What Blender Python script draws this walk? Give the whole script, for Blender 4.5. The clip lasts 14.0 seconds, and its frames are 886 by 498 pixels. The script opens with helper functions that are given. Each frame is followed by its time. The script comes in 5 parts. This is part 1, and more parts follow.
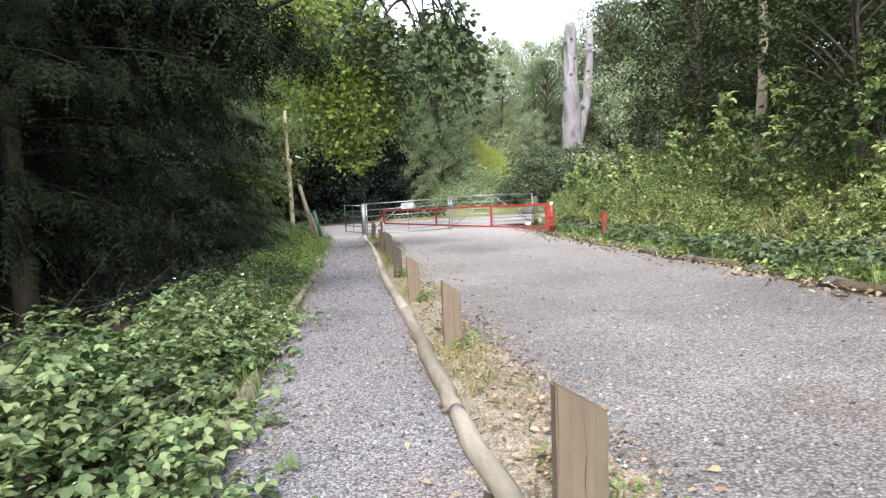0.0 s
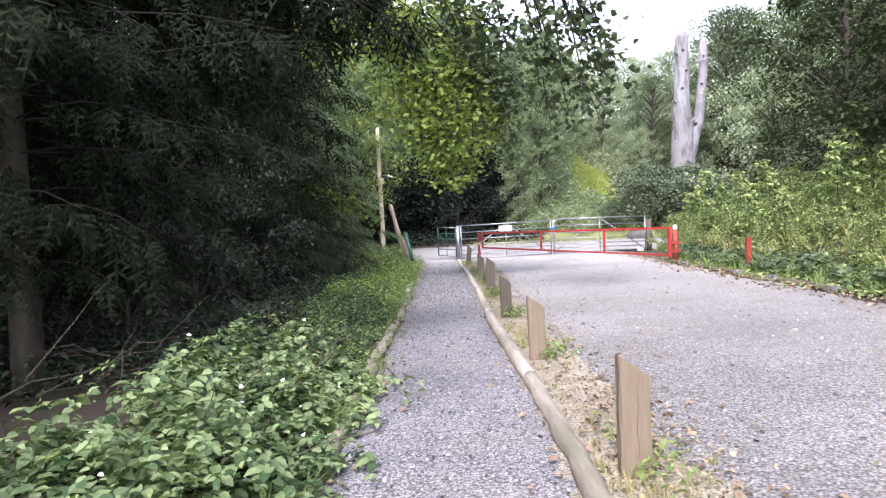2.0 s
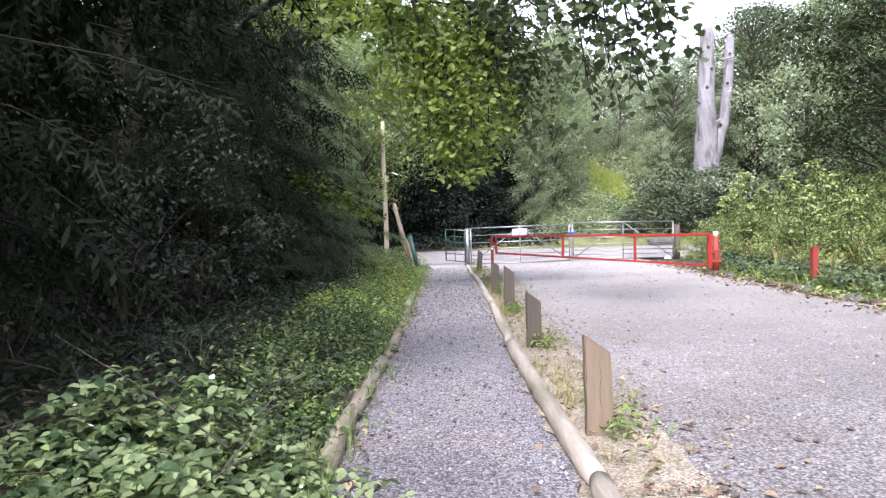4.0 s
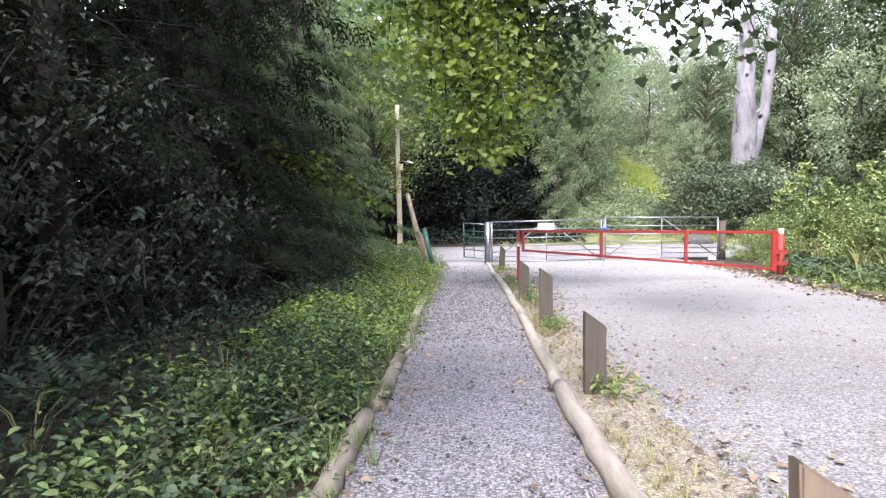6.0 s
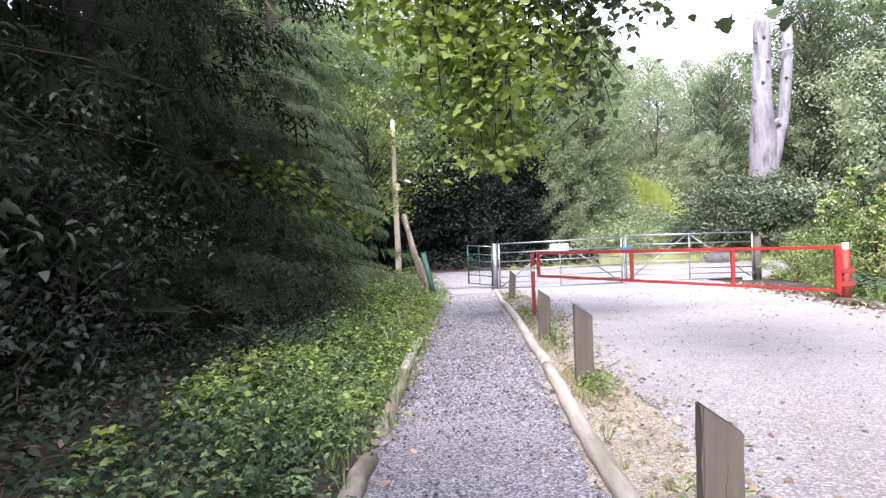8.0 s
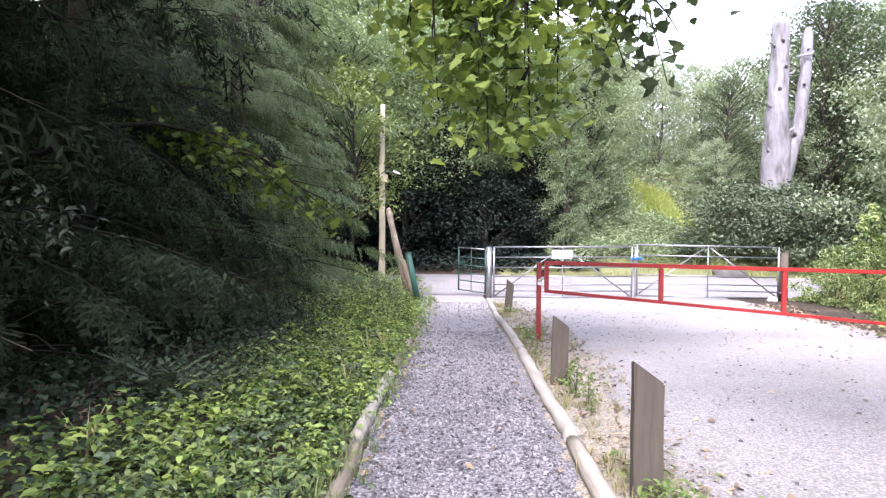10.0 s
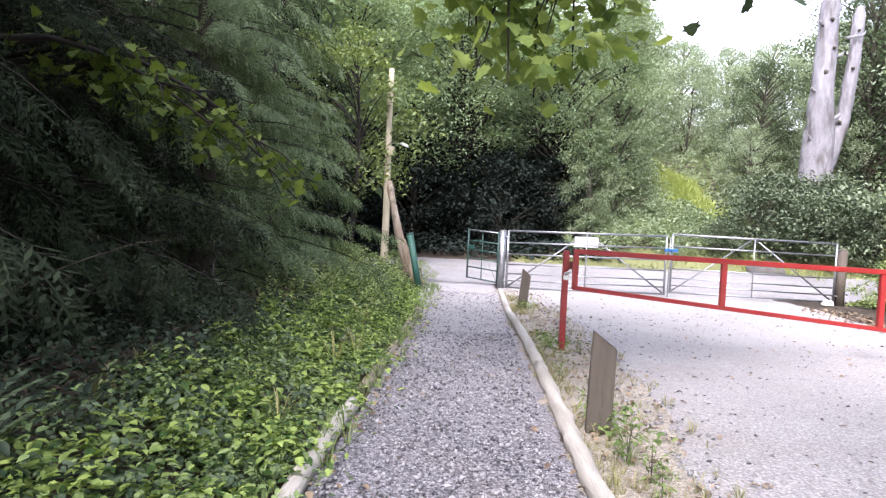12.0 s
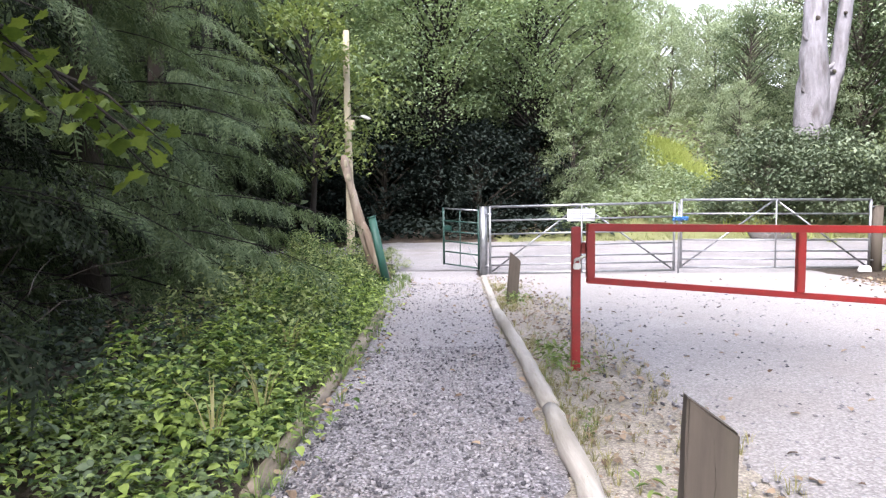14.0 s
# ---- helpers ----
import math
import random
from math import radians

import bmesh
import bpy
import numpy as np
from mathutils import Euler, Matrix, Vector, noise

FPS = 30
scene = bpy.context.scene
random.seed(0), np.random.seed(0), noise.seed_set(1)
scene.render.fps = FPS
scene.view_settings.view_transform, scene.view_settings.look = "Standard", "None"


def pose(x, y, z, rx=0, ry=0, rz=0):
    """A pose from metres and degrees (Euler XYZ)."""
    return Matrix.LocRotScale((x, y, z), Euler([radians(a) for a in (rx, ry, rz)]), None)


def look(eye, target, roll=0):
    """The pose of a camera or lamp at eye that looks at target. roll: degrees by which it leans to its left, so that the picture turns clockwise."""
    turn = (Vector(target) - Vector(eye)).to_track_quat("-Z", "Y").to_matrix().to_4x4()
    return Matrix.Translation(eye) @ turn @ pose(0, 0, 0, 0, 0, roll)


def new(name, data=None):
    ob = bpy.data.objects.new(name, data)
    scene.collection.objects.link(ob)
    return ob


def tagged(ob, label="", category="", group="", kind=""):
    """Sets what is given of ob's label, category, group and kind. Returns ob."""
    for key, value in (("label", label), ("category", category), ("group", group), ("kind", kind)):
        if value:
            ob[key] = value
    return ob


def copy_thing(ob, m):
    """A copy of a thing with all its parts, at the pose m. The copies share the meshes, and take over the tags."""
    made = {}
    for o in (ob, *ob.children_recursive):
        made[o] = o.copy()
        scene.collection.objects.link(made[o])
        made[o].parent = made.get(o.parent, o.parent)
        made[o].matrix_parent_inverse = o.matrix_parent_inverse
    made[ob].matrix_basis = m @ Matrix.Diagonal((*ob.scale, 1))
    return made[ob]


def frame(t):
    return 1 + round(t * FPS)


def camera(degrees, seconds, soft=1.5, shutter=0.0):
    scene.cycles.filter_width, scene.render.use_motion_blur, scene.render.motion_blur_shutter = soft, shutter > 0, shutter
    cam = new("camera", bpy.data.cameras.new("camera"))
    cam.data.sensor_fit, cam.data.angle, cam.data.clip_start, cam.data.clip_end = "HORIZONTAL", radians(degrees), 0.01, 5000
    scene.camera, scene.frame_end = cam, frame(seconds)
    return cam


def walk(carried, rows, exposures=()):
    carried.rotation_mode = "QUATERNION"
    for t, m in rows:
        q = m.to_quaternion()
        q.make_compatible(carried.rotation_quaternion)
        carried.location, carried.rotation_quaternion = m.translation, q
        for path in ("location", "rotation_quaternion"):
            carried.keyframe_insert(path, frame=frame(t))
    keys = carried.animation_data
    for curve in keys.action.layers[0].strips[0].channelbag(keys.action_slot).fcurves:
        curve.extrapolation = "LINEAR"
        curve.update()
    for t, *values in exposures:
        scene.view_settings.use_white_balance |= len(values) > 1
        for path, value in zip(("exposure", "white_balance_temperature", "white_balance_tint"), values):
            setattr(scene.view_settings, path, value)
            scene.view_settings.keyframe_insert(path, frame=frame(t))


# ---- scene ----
cam = camera(67.2, 14.0, soft=1.3)
PATH = [
    (0, (0.355, 0.898, 1.172), (0.63, 2.869, 0.971), -3.0),
    (0.5, (0.325, 1.493, 1.121), (0.442, 3.487, 1.012), -1.9),
    (1, (0.279, 2.083, 1.112), (0.277, 4.075, 0.938), -1.9),
    (1.5, (0.204, 2.604, 1.124), (-0.055, 4.58, 0.953), -1.4),
    (2, (0.252, 3.367, 1.09), (0.263, 5.364, 0.97), -2.7),
    (2.5, (0.234, 3.999, 1.048), (0.216, 5.995, 0.916), -0.5),
    (3, (0.231, 4.614, 1.031), (0.218, 6.613, 0.963), -1.8),
    (5.5, (0.291, 7.554, 0.884), (0.274, 9.546, 0.699), -1.2),
    (6, (0.23, 8.2, 0.86), (0.166, 10.195, 0.737), -0.9),
    (6.5, (0.307, 8.765, 0.831), (0.16, 10.757, 0.724), -0.2),
    (7, (0.3, 9.334, 0.807), (0.164, 11.328, 0.734), -1.6),
    (9.5, (0.195, 12.466, 0.751), (0.183, 14.465, 0.706), -1.1),
    (10, (0.222, 13.004, 0.79), (0.174, 15.003, 0.734), 0.5),
    (10.5, (0.233, 13.522, 0.754), (0.148, 15.52, 0.72), -2.6),
    (11, (0.273, 14.07, 0.713), (0.104, 16.061, 0.626), 0.3),
    (11.5, (0.297, 14.679, 0.726), (0.276, 16.678, 0.663), -2.9),
    (12, (0.33, 15.219, 0.687), (0.242, 17.214, 0.58), 2.7),
    (12.5, (0.292, 15.821, 0.71), (0.321, 17.819, 0.629), 0.1),
    (13, (0.344, 16.443, 0.66), (0.322, 18.439, 0.545), 0.0),
    (13.5, (0.396, 17.155, 0.607), (0.393, 19.154, 0.55), -0.6),
    (14, (0.445, 17.667, 0.586), (0.412, 19.66, 0.426), -0.7),
]
EXPOSURES = [(t, stops, kelvin, tint) for t, stops, kelvin, tint in ((0.0, 0.8, 6700, 12), (1.5, 1.1, 6350, 18), (3.0, 1.02, 6300, 23), (5.5, 1.12, 6350, 18), (6.5, 1.18, 6350, 20), (9.5, 1.36, 6250, 26), (11.0, 1.26, 6300, 23), (12.5, 1.23, 6350, 22), (14.0, 1.23, 6450, 20))]
walk(cam, [(t, look(eye, target, roll)) for t, eye, target, roll in PATH], EXPOSURES)

# ---- light: a bright overcast sky, and a weak wide sun behind thin cloud ----
world = bpy.data.worlds.new("world")
scene.world = world
world.use_nodes = True
wn = world.node_tree
wn.nodes.clear()
sky = wn.nodes.new("ShaderNodeTexSky")
sky.sky_type, sky.sun_disc = "NISHITA", False
sky.sun_elevation, sky.sun_rotation = radians(46), radians(198)
sky.air_density, sky.dust_density = 1.0, 2.0
haze = wn.nodes.new("ShaderNodeHueSaturation")
haze.inputs["Saturation"].default_value = 0.4
haze.inputs["Value"].default_value = 2.3
background = wn.nodes.new("ShaderNodeBackground")
background.inputs["Strength"].default_value = 0.15
world_out = wn.nodes.new("ShaderNodeOutputWorld")
wn.links.new(sky.outputs[0], haze.inputs["Color"])
wn.links.new(haze.outputs[0], background.inputs["Color"])
wn.links.new(background.outputs[0], world_out.inputs["Surface"])

sun_data = bpy.data.lights.new("sun", "SUN")
sun_data.energy, sun_data.angle, sun_data.color = 2.8, radians(20), (1.0, 0.96, 0.9)
sun = new("sun", sun_data)
sun.matrix_world = look((0, 0, 0), (-math.sin(radians(198)) * 0.695, -math.cos(radians(198)) * 0.695, -0.719))

# ---- materials ----


def shader(name, dark, light, rough=0.85, grain=40.0, blotch=2.0, bump=0.3, bump_at=0.01, metal=0.0, stain=None, stain_amount=0.5,
           stretch=(1, 1, 1), spec=0.5, per_object=0.0, per_island=0.0, leaf=0.0):
    """Two scales of noise between two colours, with an optional stain, relief, and light through leaves."""
    m = bpy.data.materials.new(name)
    m.use_nodes = True
    nt = m.node_tree
    nt.nodes.clear()
    add, link = nt.nodes.new, nt.links.new
    out = add("ShaderNodeOutputMaterial")
    bsdf = add("ShaderNodeBsdfPrincipled")
    bsdf.inputs["Roughness"].default_value = rough
    bsdf.inputs["Metallic"].default_value = metal
    bsdf.inputs["Specular IOR Level"].default_value = spec
    where = add("ShaderNodeTexCoord")
    mapping = add("ShaderNodeMapping")
    mapping.inputs["Scale"].default_value = stretch
    link(where.outputs["Object"], mapping.inputs["Vector"])
    fine = add("ShaderNodeTexNoise")
    fine.inputs["Scale"].default_value, fine.inputs["Detail"].default_value, fine.inputs["Roughness"].default_value = grain, 5.0, 0.65
    coarse = add("ShaderNodeTexNoise")
    coarse.inputs["Scale"].default_value, coarse.inputs["Detail"].default_value = blotch, 3.0
    link(mapping.outputs[0], fine.inputs["Vector"])
    link(mapping.outputs[0], coarse.inputs["Vector"])
    total = add("ShaderNodeMath")
    total.operation = "ADD"
    half = add("ShaderNodeMath")
    half.operation, half.inputs[1].default_value = "MULTIPLY_ADD", 0.9
    half.inputs[2].default_value = -0.2
    link(fine.outputs["Fac"], half.inputs[0])
    other = add("ShaderNodeMath")
    other.operation, other.inputs[1].default_value, other.inputs[2].default_value = "MULTIPLY_ADD", 1.1, -0.3
    link(coarse.outputs["Fac"], other.inputs[0])
    link(half.outputs[0], total.inputs[0])
    link(other.outputs[0], total.inputs[1])
    last = total.outputs[0]
    for amount, node, socket in ((per_object, "ShaderNodeObjectInfo", "Random"), (per_island, "ShaderNodeNewGeometry", "Random Per Island")):
        if amount:
            info = add(node)
            shift = add("ShaderNodeMath")
            shift.operation, shift.inputs[1].default_value, shift.inputs[2].default_value = "MULTIPLY_ADD", amount, -amount / 2
            link(info.outputs[socket], shift.inputs[0])
            plus = add("ShaderNodeMath")
            plus.operation = "ADD"
            link(last, plus.inputs[0])
            link(shift.outputs[0], plus.inputs[1])
            last = plus.outputs[0]
    clamp = add("ShaderNodeClamp")
    link(last, clamp.inputs["Value"])
    mix = add("ShaderNodeMix")
    mix.data_type = "RGBA"
    mix.inputs["A"].default_value, mix.inputs["B"].default_value = (*dark, 1), (*light, 1)
    link(clamp.outputs[0], mix.inputs["Factor"])
    colour = mix.outputs["Result"]
    if stain:
        spots = add("ShaderNodeTexNoise")
        spots.inputs["Scale"].default_value, spots.inputs["Detail"].default_value = blotch * 2.3, 6.0
        link(mapping.outputs[0], spots.inputs["Vector"])
        ramp = add("ShaderNodeMapRange")
        ramp.inputs["From Min"].default_value, ramp.inputs["From Max"].default_value = 0.5, 0.68
        ramp.inputs["To Max"].default_value = stain_amount
        link(spots.outputs["Fac"], ramp.inputs["Value"])
        over = add("ShaderNodeMix")
        over.data_type = "RGBA"
        over.inputs["B"].default_value = (*stain, 1)
        link(ramp.outputs[0], over.inputs["Factor"])
        link(colour, over.inputs["A"])
        colour = over.outputs["Result"]
    link(colour, bsdf.inputs["Base Color"])
    if bump:
        relief = add("ShaderNodeBump")
        relief.inputs["Strength"].default_value, relief.inputs["Distance"].default_value = bump, bump_at
        link(fine.outputs["Fac"], relief.inputs["Height"])
        link(relief.outputs[0], bsdf.inputs["Normal"])
    if leaf:
        through_leaf = add("ShaderNodeBsdfTranslucent")
        tint = add("ShaderNodeMix")
        tint.data_type = "RGBA"
        tint.blend_type = "MULTIPLY"
        tint.inputs["Factor"].default_value = 1.0
        tint.inputs["B"].default_value = (1.3, 1.3, 0.75, 1)
        link(colour, tint.inputs["A"])
        link(tint.outputs["Result"], through_leaf.inputs["Color"])
        both = add("ShaderNodeMixShader")
        both.inputs[0].default_value = leaf
        link(bsdf.outputs[0], both.inputs[1])
        link(through_leaf.outputs[0], both.inputs[2])
        link(both.outputs[0], out.inputs["Surface"])
    else:
        link(bsdf.outputs[0], out.inputs["Surface"])
    return m


def gravel(name, dark, light, size, stain, stain_amount=0.35, blotch=0.7, contrast=0.35, far_glare=None, rough=0.95):
    """Crushed stone: cells of their own grey with dark gaps, over broad worn and dusty patches."""
    m = shader(name, dark, light, rough, 120, blotch, 0, stain=stain, stain_amount=stain_amount, spec=0.25)
    nt = m.node_tree
    add, link = nt.nodes.new, nt.links.new
    bsdf = [n for n in nt.nodes if n.type == "BSDF_PRINCIPLED"][0]
    base = bsdf.inputs["Base Color"].links[0].from_socket
    where = [n for n in nt.nodes if n.type == "TEX_COORD"][0]
    cells = add("ShaderNodeTexVoronoi")
    cells.inputs["Scale"].default_value = 1 / size
    link(where.outputs["Object"], cells.inputs["Vector"])
    grey = add("ShaderNodeSeparateColor")
    link(cells.outputs["Color"], grey.inputs[0])
    tone = add("ShaderNodeMapRange")
    tone.inputs["To Min"].default_value, tone.inputs["To Max"].default_value = 1 - contrast, 1 + contrast
    link(grey.outputs[0], tone.inputs["Value"])
    gap = add("ShaderNodeMapRange")
    gap.inputs["From Min"].default_value, gap.inputs["From Max"].default_value = 0.35, 0.75
    gap.inputs["To Min"].default_value, gap.inputs["To Max"].default_value = 1.0, 1 - contrast
    link(cells.outputs["Distance"], gap.inputs["Value"])
    times = add("ShaderNodeMath")
    times.operation = "MULTIPLY"
    link(tone.outputs[0], times.inputs[0])
    link(gap.outputs[0], times.inputs[1])
    mix = add("ShaderNodeMix")
    mix.data_type, mix.blend_type = "RGBA", "MULTIPLY"
    mix.inputs["Factor"].default_value = 1.0
    link(base, mix.inputs["A"])
    link(times.outputs[0], mix.inputs["B"])
    link(mix.outputs["Result"], bsdf.inputs["Base Color"])
    if far_glare:
        # low-angle brightness of the far ground is mixed into the colour along y
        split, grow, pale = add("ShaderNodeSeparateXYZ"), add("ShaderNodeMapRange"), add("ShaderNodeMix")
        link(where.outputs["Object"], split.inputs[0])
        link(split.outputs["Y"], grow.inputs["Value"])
        grow.inputs["From Min"].default_value, grow.inputs["From Max"].default_value = far_glare[0], far_glare[1]
        grow.inputs["To Max"].default_value = far_glare[2]
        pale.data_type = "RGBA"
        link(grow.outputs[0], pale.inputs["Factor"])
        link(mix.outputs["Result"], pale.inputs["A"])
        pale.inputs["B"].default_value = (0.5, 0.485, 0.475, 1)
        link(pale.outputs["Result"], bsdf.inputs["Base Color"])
    relief = add("ShaderNodeBump")
    relief.inputs["Strength"].default_value, relief.inputs["Distance"].default_value = 0.8, size * 0.6
    relief.invert = True
    link(cells.outputs["Distance"], relief.inputs["Height"])
    link(relief.outputs[0], bsdf.inputs["Normal"])
    return m


M_SOIL = shader("soil_and_litter", (0.016, 0.012, 0.008), (0.065, 0.048, 0.032), 0.95, 30, 1.2, 0.8, 0.03, stain=(0.09, 0.065, 0.04), stain_amount=0.5)
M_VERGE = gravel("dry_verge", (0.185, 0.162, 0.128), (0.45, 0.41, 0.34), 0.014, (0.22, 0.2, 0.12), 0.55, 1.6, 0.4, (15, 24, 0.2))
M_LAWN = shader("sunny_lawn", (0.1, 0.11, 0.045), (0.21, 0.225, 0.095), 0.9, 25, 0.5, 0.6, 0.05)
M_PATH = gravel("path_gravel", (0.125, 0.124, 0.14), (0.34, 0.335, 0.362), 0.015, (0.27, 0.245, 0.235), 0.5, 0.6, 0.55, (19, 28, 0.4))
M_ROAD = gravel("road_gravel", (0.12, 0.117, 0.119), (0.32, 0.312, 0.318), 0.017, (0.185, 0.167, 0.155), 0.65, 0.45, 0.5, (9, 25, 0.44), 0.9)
M_ROAD_FAR = gravel("turning_gravel", (0.19, 0.186, 0.192), (0.4, 0.392, 0.402), 0.02, (0.25, 0.235, 0.22), 0.6, 0.4, 0.3)
M_STONE = shader("loose_stone", (0.05, 0.05, 0.06), (0.36, 0.355, 0.375), 0.9, 60, 8, 0.3, 0.003, per_island=1.1)
M_LOG = shader("weathered_log", (0.14, 0.12, 0.096), (0.42, 0.388, 0.338), 0.9, 26, 2.2, 0.9, 0.012, stretch=(1, 0.14, 1), stain=(0.13, 0.128, 0.085), stain_amount=0.75, per_object=0.45)
M_LOG_PALE = shader("bleached_log", (0.23, 0.22, 0.195), (0.54, 0.52, 0.475), 0.9, 26, 2.2, 0.9, 0.012, stretch=(1, 0.14, 1), stain=(0.2, 0.185, 0.15), stain_amount=0.7, per_object=0.3)
M_LOG_OLD = shader("mossy_log", (0.12, 0.1, 0.078), (0.33, 0.29, 0.235), 0.9, 22, 3, 0.9, 0.016, stretch=(1, 0.2, 1), stain=(0.08, 0.075, 0.035), stain_amount=0.8, per_object=0.3)
M_ROT = shader("rotten_wood", (0.05, 0.038, 0.026), (0.17, 0.135, 0.095), 0.95, 22, 3, 0.9, 0.016, stretch=(1, 0.2, 1), stain=(0.06, 0.07, 0.03), stain_amount=0.7, per_object=0.3)
# grey wood, darker still: the lack of light on its face is in the colour
M_POST_GREY = shader("unlit_grey_post", (0.038, 0.032, 0.026), (0.105, 0.088, 0.07), 0.85, 26, 3, 0.5, 0.004, stretch=(1, 1, 0.08), stain=(0.07, 0.07, 0.047), stain_amount=0.4, per_object=0.3)
M_POST = shader("sawn_post", (0.08, 0.062, 0.045), (0.2, 0.155, 0.112), 0.85, 26, 3, 0.5, 0.004, stretch=(1, 1, 0.08), stain=(0.09, 0.088, 0.05), stain_amount=0.5, per_object=0.35)
M_PAINT = shader("red_paint", (0.22, 0.013, 0.013), (0.36, 0.026, 0.024), 0.45, 60, 4, 0.15, 0.002, stain=(0.17, 0.04, 0.025), stain_amount=0.35)
M_PAINT_DARK = shader("rusty_red", (0.17, 0.02, 0.016), (0.3, 0.04, 0.028), 0.6, 40, 6, 0.3, 0.003, stain=(0.12, 0.05, 0.03), stain_amount=0.6)
M_ZINC = shader("galvanised_steel", (0.22, 0.23, 0.245), (0.38, 0.4, 0.42), 0.42, 30, 5, 0.1, 0.002, metal=0.85, stain=(0.2, 0.21, 0.21), stain_amount=0.6)
M_GREEN_STEEL = shader("green_coated_steel", (0.008, 0.035, 0.03), (0.018, 0.065, 0.054), 0.5, 40, 5, 0.1, 0.002)
M_GREEN_PLASTIC = shader("green_tube", (0.01, 0.06, 0.045), (0.025, 0.105, 0.08), 0.55, 12, 4, 0.25, 0.004)
M_POLE = shader("pale_pole", (0.26, 0.235, 0.165), (0.45, 0.41, 0.31), 0.8, 20, 3, 0.4, 0.005, stretch=(1, 1, 0.08), stain=(0.2, 0.19, 0.12), stain_amount=0.5)
M_DEADWOOD = shader("dead_wood", (0.12, 0.09, 0.065), (0.34, 0.275, 0.215), 0.9, 18, 3, 0.8, 0.02, stretch=(1, 1, 0.15), stain=(0.44, 0.4, 0.34), stain_amount=0.5)
M_SNAG = shader("bleached_snag", (0.11, 0.106, 0.114), (0.31, 0.308, 0.34), 0.9, 7, 0.9, 1.0, 0.1, stretch=(1, 1, 0.3), stain=(0.06, 0.052, 0.048), stain_amount=0.75)
M_BARK = shader("bark", (0.022, 0.018, 0.014), (0.075, 0.062, 0.05), 0.95, 14, 2.5, 0.9, 0.03, stretch=(1, 1, 0.3), stain=(0.08, 0.1, 0.05), stain_amount=0.4)
M_BARK_PALE = shader("pale_bark", (0.12, 0.1, 0.08), (0.3, 0.26, 0.21), 0.95, 14, 2.5, 0.8, 0.02, stretch=(1, 1, 0.3), stain=(0.06, 0.06, 0.04), stain_amount=0.6)
M_TWIG = shader("dry_twig", (0.025, 0.021, 0.017), (0.09, 0.075, 0.062), 0.9, 20, 4, 0.3, 0.003)
# bark darkened: the shade inside the wood is put into the colour
M_BARK_DARK = shader("shaded_bark", (0.006, 0.005, 0.004), (0.02, 0.017, 0.014), 0.95, 14, 2.5, 0.8, 0.02, stretch=(1, 1, 0.3))
M_WHITE = shader("white_painted", (0.72, 0.72, 0.72), (0.82, 0.82, 0.82), 0.6, 20, 3, 0.05, 0.001, stain=(0.55, 0.53, 0.5), stain_amount=0.5)
M_SIGN = shader("faded_sign", (0.38, 0.39, 0.41), (0.5, 0.51, 0.53), 0.5, 20, 3, 0.05, 0.001, stain=(0.3, 0.29, 0.28), stain_amount=0.5)
M_SIGN_INK = shader("faded_print", (0.2, 0.22, 0.25), (0.3, 0.32, 0.35), 0.7, 30, 5, 0)
M_BLUE = shader("blue_rope", (0.03, 0.12, 0.32), (0.06, 0.22, 0.5), 0.7, 80, 10, 0.4, 0.004)
M_STEEL = shader("padlock_steel", (0.5, 0.5, 0.48), (0.7, 0.7, 0.68), 0.35, 30, 5, 0.05, 0.001, metal=0.7)
M_ROCK = shader("grey_rock", (0.05, 0.048, 0.045), (0.14, 0.135, 0.13), 0.9, 12, 2, 0.8, 0.04, stain=(0.05, 0.055, 0.03), stain_amount=0.4)
M_LITTER = shader("fallen_leaf", (0.085, 0.055, 0.035), (0.32, 0.245, 0.165), 0.8, 40, 5, 0.1, 0.002, per_island=1.2)
M_BLOSSOM = shader("bramble_blossom", (0.7, 0.66, 0.66), (0.85, 0.82, 0.82), 0.8, 40, 10, 0)


def foliage(name, dark, light, leaf=0.3, rough=0.6, spec=0.3, vary=0.7):
    """Leaves: greens of the given range, mixed a little towards grey."""
    dark, light = ([c * 0.88 + 0.12 * (0.3 * col[0] + 0.6 * col[1] + 0.1 * col[2]) for c in col] for col in (dark, light))
    return shader(name, dark, light, rough, 30, 0.8, 0, per_island=vary, leaf=leaf, spec=spec)


L_BRAMBLE = foliage("bramble_leaf", (0.032, 0.075, 0.025), (0.25, 0.34, 0.15), vary=1.1)
L_NETTLE = foliage("nettle_leaf", (0.016, 0.048, 0.016), (0.23, 0.33, 0.11), vary=1.3)
L_ELDER = foliage("ground_elder_leaf", (0.035, 0.09, 0.014), (0.31, 0.43, 0.09), 0.38, vary=1.4)
L_YOUNG = foliage("young_tree_leaf", (0.06, 0.11, 0.03), (0.24, 0.31, 0.1), 0.4, vary=0.6)
L_HERB = foliage("bank_leaf", (0.05, 0.11, 0.03), (0.37, 0.45, 0.17), vary=1.2)
L_OAK_DARK = foliage("oak_leaf", (0.028, 0.058, 0.03), (0.135, 0.19, 0.1), 0.3, vary=0.5)
L_GRASS = foliage("dry_grass", (0.13, 0.14, 0.045), (0.36, 0.33, 0.14), 0.25)
L_GRASS_GREEN = foliage("green_grass", (0.06, 0.12, 0.025), (0.2, 0.28, 0.07), 0.25)
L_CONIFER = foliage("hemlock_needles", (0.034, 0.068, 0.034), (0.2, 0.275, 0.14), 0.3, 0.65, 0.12)
